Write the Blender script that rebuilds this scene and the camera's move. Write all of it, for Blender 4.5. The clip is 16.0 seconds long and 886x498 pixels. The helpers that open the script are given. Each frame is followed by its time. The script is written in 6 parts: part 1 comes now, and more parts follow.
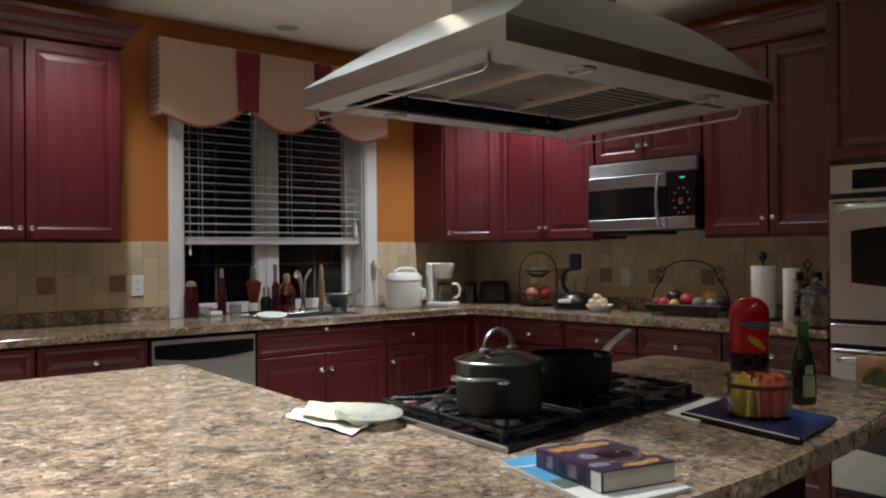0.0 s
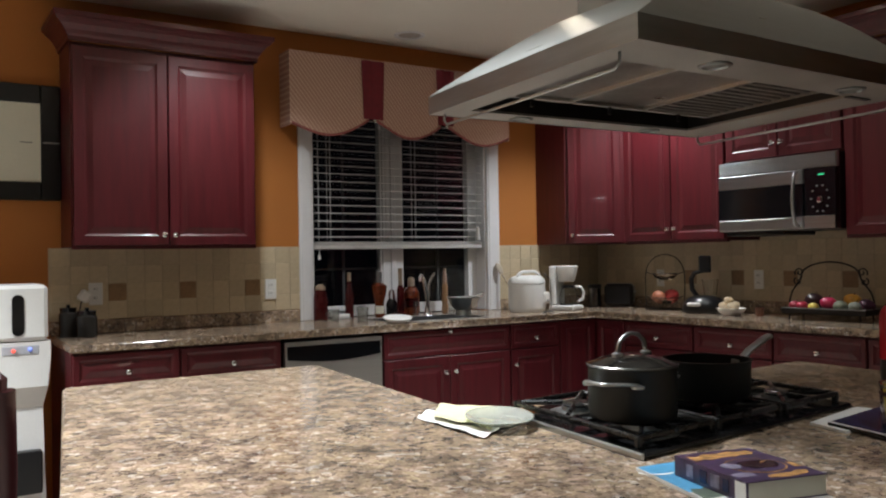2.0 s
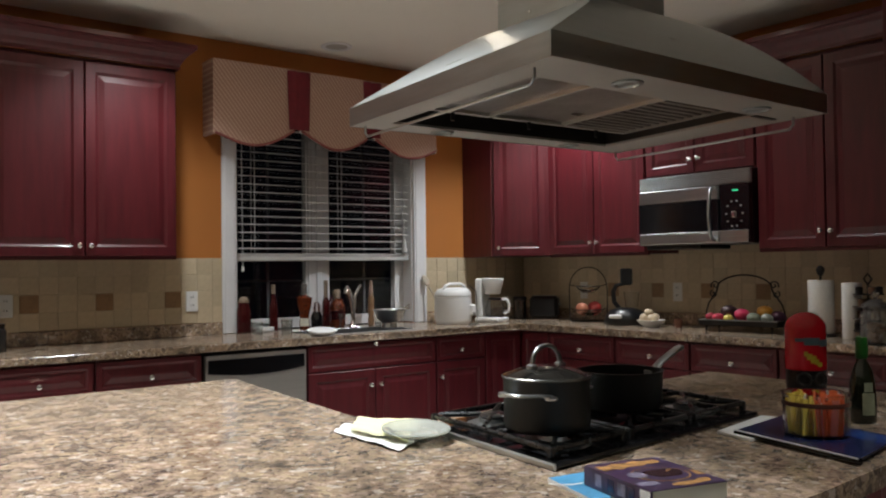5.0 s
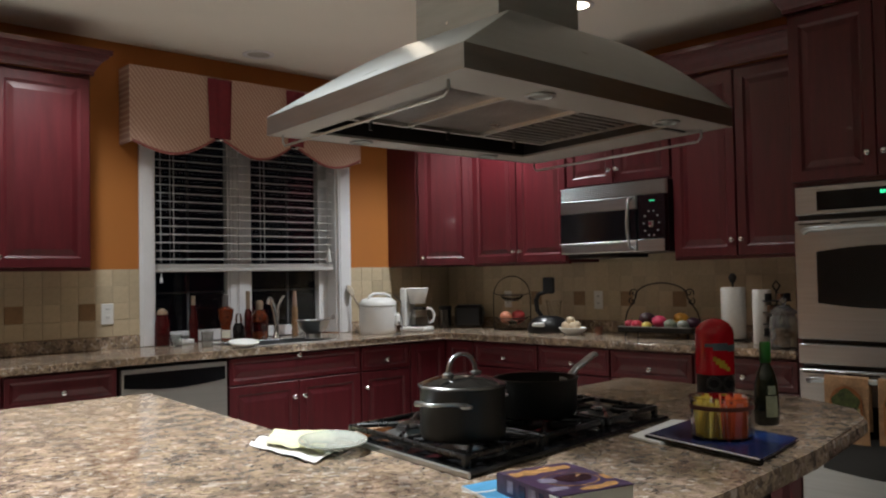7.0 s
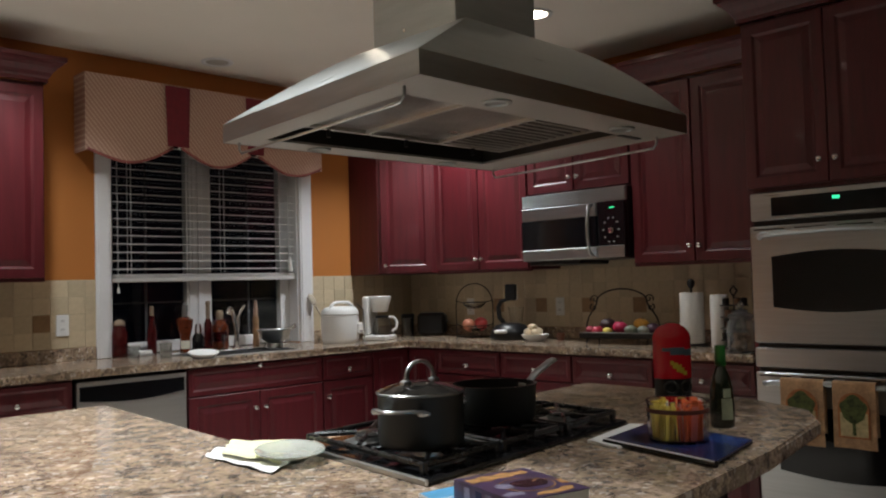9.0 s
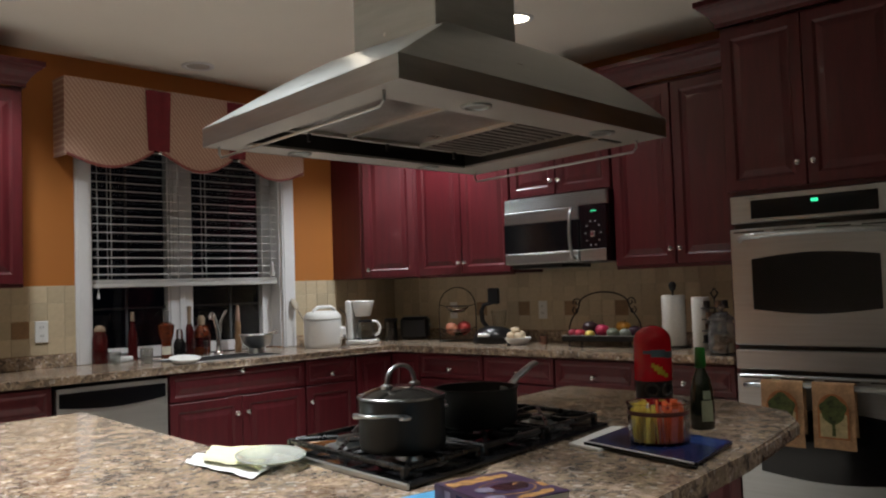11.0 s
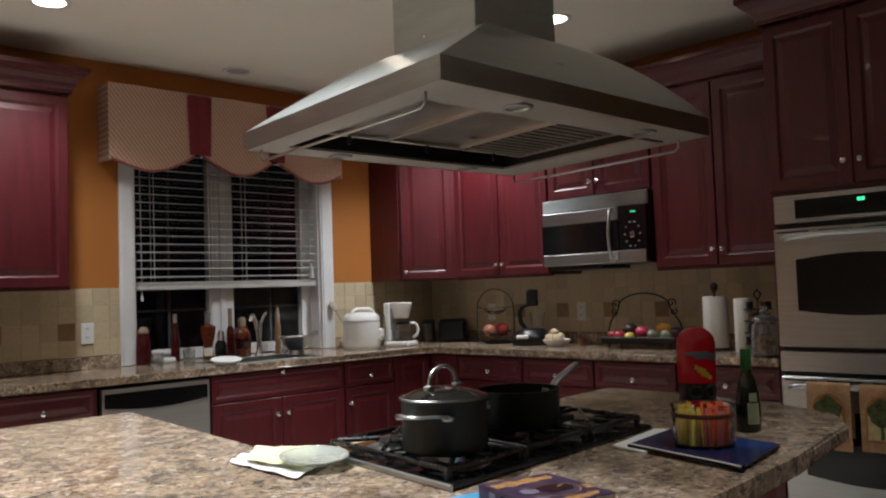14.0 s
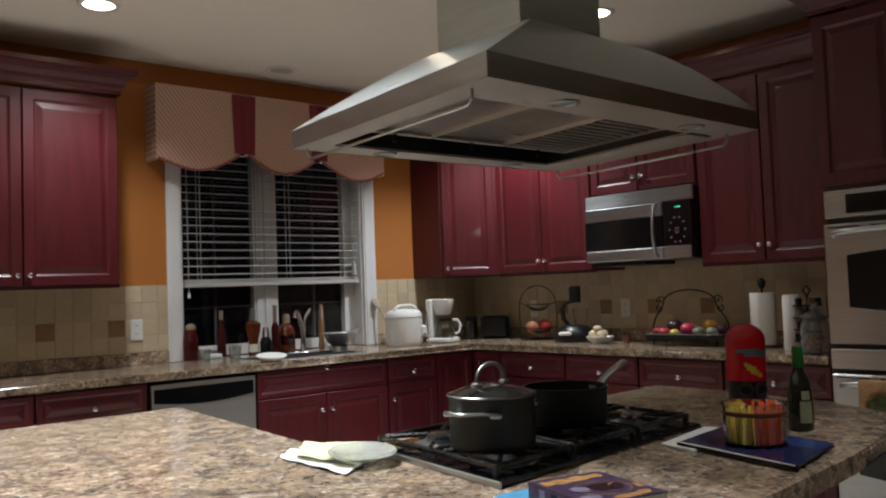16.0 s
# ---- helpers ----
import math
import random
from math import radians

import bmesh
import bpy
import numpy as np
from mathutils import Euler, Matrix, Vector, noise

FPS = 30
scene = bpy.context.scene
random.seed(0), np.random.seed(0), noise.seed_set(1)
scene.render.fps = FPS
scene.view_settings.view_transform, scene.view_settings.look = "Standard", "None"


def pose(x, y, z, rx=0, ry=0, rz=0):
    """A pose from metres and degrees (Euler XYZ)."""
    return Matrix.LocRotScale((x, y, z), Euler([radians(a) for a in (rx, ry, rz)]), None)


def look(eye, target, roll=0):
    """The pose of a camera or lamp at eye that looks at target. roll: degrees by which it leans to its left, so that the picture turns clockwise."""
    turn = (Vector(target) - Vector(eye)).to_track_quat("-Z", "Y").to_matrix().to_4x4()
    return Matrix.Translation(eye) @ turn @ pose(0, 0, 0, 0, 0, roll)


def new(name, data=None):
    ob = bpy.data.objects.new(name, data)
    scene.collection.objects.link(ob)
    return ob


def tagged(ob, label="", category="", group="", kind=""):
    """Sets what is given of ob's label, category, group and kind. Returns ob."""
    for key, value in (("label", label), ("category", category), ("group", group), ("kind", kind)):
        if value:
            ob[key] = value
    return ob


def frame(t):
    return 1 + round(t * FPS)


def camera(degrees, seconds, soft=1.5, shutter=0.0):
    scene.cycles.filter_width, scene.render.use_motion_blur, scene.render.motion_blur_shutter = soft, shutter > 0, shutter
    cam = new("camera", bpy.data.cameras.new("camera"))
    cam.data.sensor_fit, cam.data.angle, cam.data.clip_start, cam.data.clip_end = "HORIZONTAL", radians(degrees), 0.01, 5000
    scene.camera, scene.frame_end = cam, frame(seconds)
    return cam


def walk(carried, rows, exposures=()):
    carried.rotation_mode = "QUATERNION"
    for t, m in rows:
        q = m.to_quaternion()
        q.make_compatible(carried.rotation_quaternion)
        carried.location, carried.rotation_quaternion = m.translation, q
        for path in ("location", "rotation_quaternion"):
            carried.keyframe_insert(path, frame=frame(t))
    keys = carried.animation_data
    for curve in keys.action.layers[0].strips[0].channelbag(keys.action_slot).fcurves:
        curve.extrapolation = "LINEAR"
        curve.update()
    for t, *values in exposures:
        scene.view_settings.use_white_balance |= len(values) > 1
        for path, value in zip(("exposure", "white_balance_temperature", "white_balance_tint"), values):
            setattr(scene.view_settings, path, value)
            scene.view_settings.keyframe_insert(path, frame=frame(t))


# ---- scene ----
cam = camera(55.9, 16.0, soft=2.1)
PATH = [
    (0, (-4.542, -4.81, 1.291), (-3.224, -3.306, 1.3), -0.5),
    (0.5, (-4.549, -4.798, 1.291), (-3.331, -3.212, 1.302), -0.8),
    (1, (-4.55, -4.794, 1.29), (-3.387, -3.167, 1.305), -0.9),
    (1.5, (-4.553, -4.794, 1.29), (-3.432, -3.137, 1.308), -0.8),
    (2, (-4.562, -4.799, 1.292), (-3.471, -3.123, 1.312), -0.9),
    (2.5, (-4.558, -4.8, 1.291), (-3.453, -3.133, 1.315), -0.8),
    (3, (-4.557, -4.803, 1.293), (-3.43, -3.15, 1.32), -0.7),
    (5.5, (-4.532, -4.821, 1.292), (-3.277, -3.265, 1.344), -0.7),
    (6, (-4.527, -4.826, 1.292), (-3.238, -3.298, 1.349), -0.7),
    (6.5, (-4.522, -4.831, 1.292), (-3.193, -3.338, 1.355), -1.0),
    (7, (-4.52, -4.838, 1.292), (-3.164, -3.369, 1.359), -1.1),
    (7.5, (-4.515, -4.84, 1.29), (-3.141, -3.389, 1.361), -1.2),
    (8, (-4.513, -4.843, 1.29), (-3.126, -3.405, 1.367), -1.2),
    (8.5, (-4.511, -4.846, 1.29), (-3.109, -3.422, 1.37), -1.4),
    (9, (-4.507, -4.847, 1.288), (-3.09, -3.438, 1.373), -1.6),
    (9.5, (-4.506, -4.851, 1.287), (-3.077, -3.454, 1.375), -1.6),
    (10, (-4.505, -4.852, 1.289), (-3.065, -3.467, 1.378), -1.7),
    (12.5, (-4.5, -4.852, 1.285), (-3.058, -3.469, 1.385), -2.1),
    (13, (-4.502, -4.847, 1.285), (-3.078, -3.447, 1.386), -2.0),
    (13.5, (-4.506, -4.845, 1.285), (-3.101, -3.425, 1.385), -2.0),
    (14, (-4.511, -4.843, 1.286), (-3.128, -3.402, 1.387), -2.0),
    (14.5, (-4.513, -4.839, 1.285), (-3.149, -3.38, 1.385), -2.0),
    (15, (-4.514, -4.838, 1.285), (-3.171, -3.359, 1.383), -2.2),
    (15.5, (-4.518, -4.837, 1.286), (-3.19, -3.344, 1.383), -2.0),
    (16, (-4.523, -4.834, 1.288), (-3.21, -3.328, 1.384), -2.1),
]
walk(cam, [(t, look(eye, target, roll)) for t, eye, target, roll in PATH])

# ---------------------------------------------------------------- light
world = bpy.data.worlds.new("night")
scene.world = world
world.use_nodes = True
world.node_tree.nodes["Background"].inputs[0].default_value = (0.01, 0.012, 0.02, 1)
world.node_tree.nodes["Background"].inputs[1].default_value = 0.05
scene.view_settings.exposure = 0.08
WARM = (0.94, 0.99, 1.03)


def can_lamp(x, y, watts, angle=150, size=0.06, blend=0.6):
    lamp = bpy.data.lights.new("can_lamp", "SPOT")
    lamp.energy, lamp.color, lamp.shadow_soft_size = watts, WARM, size
    lamp.spot_size, lamp.spot_blend = radians(angle), blend
    new("can_lamp", lamp).matrix_world = pose(x, y, 2.66)


can_lamp(-3.62, -2.80, 235, 105, 0.07, 1.0)
can_lamp(-3.155, -0.84, 60, 130, 0.05, 0.8)
can_lamp(-0.70, -1.00, 94, 125, 0.05, 0.8)
can_lamp(-1.06, -2.145, 19, 125, 0.05, 0.8)
can_lamp(-2.05, -1.85, 180, 80, 0.07, 0.6)
# Next three are unseen fill lamps, added for the island's front and bounce from the floor.
can_lamp(-2.75, -4.55, 48, 72, 0.07, 0.8)
can_lamp(-5.40, -1.50, 380, 112, 0.07, 0.6)
can_lamp(-5.60, -3.60, 420, 95, 0.07, 0.6)


# ---------------------------------------------------------------- materials
def material(name, color, rough=0.5, metal=0.0, var=0.12, scale=8.0, stretch=(1, 1, 1), bump=0.05, fine=90.0, spec=0.5,
             alpha=0.0, random_tint=0.0, coat=0.0):
    m = bpy.data.materials.new(name)
    m.use_nodes = True
    n, ln = m.node_tree.nodes, m.node_tree.links
    b = n["Principled BSDF"]
    b.inputs["Metallic"].default_value = metal
    b.inputs["Specular IOR Level"].default_value = spec
    b.inputs["Transmission Weight"].default_value = alpha
    b.inputs["Coat Weight"].default_value = coat
    tc = n.new("ShaderNodeTexCoord")
    mp = n.new("ShaderNodeMapping")
    mp.inputs["Scale"].default_value = stretch
    ln.new(tc.outputs["Object"], mp.inputs["Vector"])
    big, small = n.new("ShaderNodeTexNoise"), n.new("ShaderNodeTexNoise")
    big.inputs["Scale"].default_value, big.inputs["Detail"].default_value = scale, 4
    small.inputs["Scale"].default_value, small.inputs["Detail"].default_value = fine, 3
    ln.new(mp.outputs["Vector"], big.inputs["Vector"])
    ln.new(mp.outputs["Vector"], small.inputs["Vector"])
    mix = n.new("ShaderNodeMath")
    mix.operation = "MULTIPLY_ADD"
    ln.new(small.outputs["Fac"], mix.inputs[0])
    mix.inputs[1].default_value = 0.5
    ln.new(big.outputs["Fac"], mix.inputs[2])
    ramp = n.new("ShaderNodeValToRGB")
    ramp.color_ramp.elements[0].position, ramp.color_ramp.elements[1].position = 0.45, 1.05
    lo = [c * (1 - var) for c in color]
    hi = [min(1, c * (1 + var)) for c in color]
    ramp.color_ramp.elements[0].color, ramp.color_ramp.elements[1].color = (*lo, 1), (*hi, 1)
    ln.new(mix.outputs[0], ramp.inputs["Fac"])
    out = ramp.outputs["Color"]
    if random_tint:
        info = n.new("ShaderNodeObjectInfo")
        hsv = n.new("ShaderNodeHueSaturation")
        rng = n.new("ShaderNodeMapRange")
        rng.inputs["To Min"].default_value, rng.inputs["To Max"].default_value = 1 - random_tint, 1 + random_tint
        ln.new(info.outputs["Random"], rng.inputs["Value"])
        ln.new(rng.outputs["Result"], hsv.inputs["Value"])
        ln.new(out, hsv.inputs["Color"])
        out = hsv.outputs["Color"]
    ln.new(out, b.inputs["Base Color"])
    rr = n.new("ShaderNodeMapRange")
    rr.inputs["To Min"].default_value, rr.inputs["To Max"].default_value = max(0.02, rough * 0.8), min(1, rough * 1.2)
    ln.new(big.outputs["Fac"], rr.inputs["Value"])
    ln.new(rr.outputs["Result"], b.inputs["Roughness"])
    if bump:
        bp = n.new("ShaderNodeBump")
        bp.inputs["Strength"].default_value, bp.inputs["Distance"].default_value = bump, 0.004
        ln.new(mix.outputs[0], bp.inputs["Height"])
        ln.new(bp.outputs["Normal"], b.inputs["Normal"])
    return m


def glow(name, color, strength):
    m = bpy.data.materials.new(name)
    m.use_nodes = True
    b = m.node_tree.nodes["Principled BSDF"]
    b.inputs["Base Color"].default_value = (*color, 1)
    b.inputs["Emission Color"].default_value = (*color, 1)
    b.inputs["Emission Strength"].default_value = strength
    return m


def granite_material(name="granite", dark=1.0):
    m = bpy.data.materials.new(name)
    m.use_nodes = True
    n, ln = m.node_tree.nodes, m.node_tree.links
    b = n["Principled BSDF"]
    tc = n.new("ShaderNodeTexCoord")
    warp = n.new("ShaderNodeTexNoise")
    warp.inputs["Scale"].default_value, warp.inputs["Detail"].default_value = 55, 4
    ln.new(tc.outputs["Object"], warp.inputs["Vector"])
    add = n.new("ShaderNodeVectorMath")
    add.operation = "MULTIPLY_ADD"
    add.inputs[1].default_value = (0.028, 0.028, 0.028)
    ln.new(warp.outputs["Color"], add.inputs[0])
    ln.new(tc.outputs["Object"], add.inputs[2])
    vor = n.new("ShaderNodeTexVoronoi")
    vor.inputs["Scale"].default_value = 72
    ln.new(add.outputs[0], vor.inputs["Vector"])
    sep = n.new("ShaderNodeSeparateColor")
    ln.new(vor.outputs["Color"], sep.inputs[0])
    ramp = n.new("ShaderNodeValToRGB")
    ramp.color_ramp.interpolation = "CONSTANT"
    e = ramp.color_ramp.elements
    e[0].position, e[0].color = 0.0, (0.070, 0.052, 0.045, 1)
    e[1].position, e[1].color = 0.08, (0.20, 0.145, 0.105, 1)
    for p, c in ((0.24, (0.35, 0.26, 0.18)), (0.46, (0.46, 0.36, 0.24)), (0.66, (0.30, 0.205, 0.15)),
                 (0.76, (0.52, 0.395, 0.32)), (0.92, (0.70, 0.64, 0.58))):
        k = e.new(p)
        k.color = (*c, 1)
    ln.new(sep.outputs[0], ramp.inputs["Fac"])
    cloud = n.new("ShaderNodeTexNoise")
    cloud.inputs["Scale"].default_value, cloud.inputs["Detail"].default_value = 14, 6
    ln.new(tc.outputs["Object"], cloud.inputs["Vector"])
    cr = n.new("ShaderNodeValToRGB")
    cr.color_ramp.elements[0].position, cr.color_ramp.elements[0].color = 0.35, (0.60 * dark, 0.58 * dark, 0.56 * dark, 1)
    cr.color_ramp.elements[1].position, cr.color_ramp.elements[1].color = 0.68, (1.28 * dark, 1.22 * dark, 1.13 * dark, 1)
    ln.new(cloud.outputs["Fac"], cr.inputs["Fac"])
    soft = n.new("ShaderNodeMix")
    soft.data_type = "RGBA"
    soft.inputs["Factor"].default_value = 0.40
    soft.inputs["B"].default_value = (0.37, 0.305, 0.245, 1)
    ln.new(ramp.outputs["Color"], soft.inputs["A"])
    fleck = n.new("ShaderNodeTexVoronoi")
    fleck.inputs["Scale"].default_value = 190
    ln.new(add.outputs[0], fleck.inputs["Vector"])
    fsep = n.new("ShaderNodeSeparateColor")
    ln.new(fleck.outputs["Color"], fsep.inputs[0])
    framp = n.new("ShaderNodeValToRGB")
    framp.color_ramp.interpolation = "CONSTANT"
    fe = framp.color_ramp.elements
    fe[0].position, fe[0].color = 0.0, (0.55, 0.51, 0.50, 1)
    fe[1].position, fe[1].color = 0.11, (0.95, 0.95, 0.95, 1)
    k = fe.new(0.92)
    k.color = (1.35, 1.35, 1.40, 1)
    ln.new(fsep.outputs[1], framp.inputs["Fac"])
    fmul = n.new("ShaderNodeMix")
    fmul.data_type, fmul.blend_type = "RGBA", "MULTIPLY"
    fmul.inputs["Factor"].default_value = 1
    ln.new(soft.outputs["Result"], fmul.inputs["A"])
    ln.new(framp.outputs["Color"], fmul.inputs["B"])
    mul = n.new("ShaderNodeMix")
    mul.data_type, mul.blend_type = "RGBA", "MULTIPLY"
    mul.inputs["Factor"].default_value = 1
    ln.new(fmul.outputs["Result"], mul.inputs["A"])
    ln.new(cr.outputs["Color"], mul.inputs["B"])
    ln.new(mul.outputs["Result"], b.inputs["Base Color"])
    b.inputs["Roughness"].default_value = 0.16
    return m


def fabric_material():
    m = bpy.data.materials.new("valance_fabric")
    m.use_nodes = True
    n, ln = m.node_tree.nodes, m.node_tree.links
    b = n["Principled BSDF"]
    b.inputs["Roughness"].default_value = 0.9
    tc = n.new("ShaderNodeTexCoord")
    mp = n.new("ShaderNodeMapping")
    mp.inputs["Rotation"].default_value = (0, radians(38), 0)
    ln.new(tc.outputs["Object"], mp.inputs["Vector"])
    wave = n.new("ShaderNodeTexWave")
    wave.inputs["Scale"].default_value, wave.inputs["Distortion"].default_value = 15, 0.8
    wave.inputs["Detail Scale"].default_value = 6
    wave.bands_direction = "X"
    ln.new(mp.outputs["Vector"], wave.inputs["Vector"])
    wave2 = n.new("ShaderNodeTexWave")
    wave2.inputs["Scale"].default_value, wave2.inputs["Distortion"].default_value = 17, 0.6
    wave2.bands_direction = "Z"
    ln.new(mp.outputs["Vector"], wave2.inputs["Vector"])
    mu = n.new("ShaderNodeMath")
    mu.operation = "MULTIPLY_ADD"
    ln.new(wave2.outputs["Fac"], mu.inputs[0])
    mu.inputs[1].default_value = 0.3
    ln.new(wave.outputs["Fac"], mu.inputs[2])
    ramp = n.new("ShaderNodeValToRGB")
    ramp.color_ramp.elements[0].color, ramp.color_ramp.elements[1].color = (0.62, 0.44, 0.33, 1), (0.47, 0.28, 0.22, 1)
    ramp.color_ramp.elements[0].position, ramp.color_ramp.elements[1].position = 0.25, 0.75
    ln.new(mu.outputs[0], ramp.inputs["Fac"])
    ln.new(ramp.outputs["Color"], b.inputs["Base Color"])
    return m


CHERRY = material("cherry_wood", (0.078, 0.0076, 0.0112), 0.40, var=0.26, scale=5, stretch=(7, 7, 0.7), fine=60, bump=0.03, random_tint=0.10, coat=0.08)
ORANGE = material("orange_wall_paint", (0.44, 0.155, 0.030), 0.75, var=0.06, scale=3, bump=0.06, fine=220)
# Tone of the unseen walls, set for what the steel and glass reflect.
UNSEEN_WALL = material("unseen_wall_tone", (0.30, 0.28, 0.25), 0.8, var=0.05, scale=3, bump=0.05, fine=200)
CEILING = material("ceiling_paint", (0.87, 0.84, 0.76), 0.9, var=0.03, scale=2, bump=0.05, fine=200)
WHITE = material("white_trim_paint", (0.74, 0.74, 0.75), 0.4, var=0.05, scale=6, bump=0.02)
BLIND = material("white_blind_slat", (0.60, 0.59, 0.57), 0.5, var=0.06, scale=9, bump=0.02)
TILE = material("beige_tile", (0.56, 0.46, 0.31), 0.35, var=0.12, scale=14, bump=0.10, fine=70, random_tint=0.10)
TILE_BROWN = material("brown_accent_tile", (0.30, 0.185, 0.095), 0.4, var=0.18, scale=20, bump=0.12, random_tint=0.12)
GROUT = material("tile_grout", (0.52, 0.44, 0.31), 0.9, var=0.1, scale=20)
GRANITE = granite_material()
SOFT_STEEL = material("soft_steel", (0.66, 0.65, 0.62), 0.36, 0.95, var=0.06, scale=3, stretch=(1, 1, 30), bump=0.02, fine=120)
STEEL = material("brushed_steel", (0.49, 0.52, 0.53), 0.30, 1.0, var=0.10, scale=3, stretch=(1, 1, 30), bump=0.02, fine=120)
# Lighter copy of the hood steel, with bounce from the granite in its colour.
LIT_RIM_STEEL = material("hood_rim_lit_steel", (0.58, 0.57, 0.53), 0.42, 0.9, var=0.08, scale=3, stretch=(2, 2, 20), bump=0.01, fine=100)
HOOD_STEEL = material("hood_steel", (0.40, 0.425, 0.42), 0.30, 1.0, var=0.10, scale=3, stretch=(2, 2, 20), bump=0.015, fine=100)
CHROME = material("chrome", (0.80, 0.80, 0.80), 0.10, 1.0, var=0.03, bump=0)
BLACK_GLASS = material("black_glass", (0.006, 0.006, 0.007), 0.12, var=0.1, bump=0)
BLACK_PLASTIC = material("black_plastic", (0.007, 0.007, 0.008), 0.33, var=0.15, scale=12)
IRON = material("cast_iron", (0.008, 0.008, 0.008), 0.28, 0.2, var=0.3, scale=30, bump=0.2)
ENAMEL = material("black_enamel", (0.010, 0.010, 0.011), 0.09, var=0.1, bump=0.01)
ANODIZED = material("grey_anodized_pot", (0.009, 0.010, 0.009), 0.45, 0.0, var=0.2, scale=15, bump=0.03, spec=0.3)
WROUGHT = material("wrought_iron", (0.02, 0.017, 0.015), 0.5, 0.4, var=0.25, scale=30, bump=0.1)
FLOOR = material("oak_floor", (0.33, 0.295, 0.25), 0.35, var=0.25, scale=4, stretch=(1, 8, 1), bump=0.05)
FABRIC = fabric_material()
MAROON = material("maroon_fabric", (0.19, 0.020, 0.030), 0.9, var=0.15, scale=30, bump=0.15, fine=200)
PIPING = material("mauve_piping", (0.30, 0.095, 0.085), 0.9, var=0.1, scale=30, bump=0.1)
PLASTIC_WHITE = material("white_plastic", (0.78, 0.78, 0.76), 0.30, var=0.04, scale=6, bump=0.01)
CREAM = material("cream_paper", (0.74, 0.72, 0.60), 0.8, var=0.04, scale=6, bump=0.02)
PAPER = material("white_paper", (0.78, 0.78, 0.76), 0.85, var=0.04, scale=10, bump=0.05)
NAPKIN = material("pale_yellow_napkin", (0.70, 0.67, 0.42), 0.9, var=0.06, scale=25, bump=0.15)


def glass_material(name, color, rough=0.03):
    m = bpy.data.materials.new(name)
    m.use_nodes = True
    b = m.node_tree.nodes["Principled BSDF"]
    b.inputs["Base Color"].default_value = (*color, 1)
    b.inputs["Roughness"].default_value = rough
    b.inputs["Transmission Weight"].default_value = 1
    b.inputs["IOR"].default_value = 1.45
    return m


GLASS = glass_material("clear_glass", (0.95, 0.96, 0.95))
PANE = glass_material("window_pane", (0.9, 0.92, 0.92), 0.0)


# ---------------------------------------------------------------- mesh helpers
def box(bm, x0, x1, y0, y1, z0, z1, bevel=0.0, seg=1):
    geo = bmesh.ops.create_cube(bm, size=1)
    bmesh.ops.scale(bm, vec=(x1 - x0, y1 - y0, z1 - z0), verts=geo["verts"])
    bmesh.ops.translate(bm, vec=((x0 + x1) / 2, (y0 + y1) / 2, (z0 + z1) / 2), verts=geo["verts"])
    if bevel:
        edges = list({e for v in geo["verts"] for e in v.link_edges})
        bmesh.ops.bevel(bm, geom=edges, offset=bevel, segments=seg, affect="EDGES", clamp_overlap=True)
    return bm


def boxes(*specs, bevel=0.0):
    bm = bmesh.new()
    for s in specs:
        box(bm, *s, bevel=bevel)
    return bm


def lathe(bm, profile, x=0, y=0, z=0, seg=28, sx=1.0, sy=1.0):
    rings = []
    for r, h in profile:
        if r < 1e-5:
            rings.append([bm.verts.new((x, y, z + h))])
        else:
            rings.append([bm.verts.new((x + sx * r * math.cos(2 * math.pi * i / seg), y + sy * r * math.sin(2 * math.pi * i / seg), z + h)) for i in range(seg)])
    for a, b in zip(rings, rings[1:]):
        for i in range(seg):
            j = (i + 1) % seg
            if len(a) == 1 and len(b) > 1:
                bm.faces.new((a[0], b[j], b[i]))
            elif len(b) == 1 and len(a) > 1:
                bm.faces.new((a[i], a[j], b[0]))
            elif len(a) > 1:
                bm.faces.new((a[i], a[j], b[j], b[i]))
    return bm


def tube(bm, points, r, seg=10, closed=False):
    pts = [Vector(p) for p in points]
    rings = []
    side = None
    for i, p in enumerate(pts):
        a = pts[i - 1] if i or closed else p
        b = pts[(i + 1) % len(pts)] if i < len(pts) - 1 or closed else p
        d = (b - a).normalized()
        if side is None:
            side = d.orthogonal().normalized()
        side = (side - d * side.dot(d)).normalized()
        up = d.cross(side)
        rings.append([bm.verts.new(p + r * (math.cos(2 * math.pi * k / seg) * side + math.sin(2 * math.pi * k / seg) * up)) for k in range(seg)])
    pairs = list(zip(rings, rings[1:])) + ([(rings[-1], rings[0])] if closed else [])
    for a, b in pairs:
        for k in range(seg):
            j = (k + 1) % seg
            bm.faces.new((a[k], a[j], b[j], b[k]))
    if not closed:
        bm.faces.new(rings[0][::-1])
        bm.faces.new(rings[-1])
    return bm


def arc(cx, cy, cz, r, a0, a1, n=14, plane="xz", ry=None):
    out = []
    ry = r if ry is None else ry
    for i in range(n + 1):
        a = radians(a0 + (a1 - a0) * i / n)
        u, w = r * math.cos(a), ry * math.sin(a)
        out.append({"xz": (cx + u, cy, cz + w), "xy": (cx + u, cy + w, cz), "yz": (cx, cy + u, cz + w)}[plane])
    return out


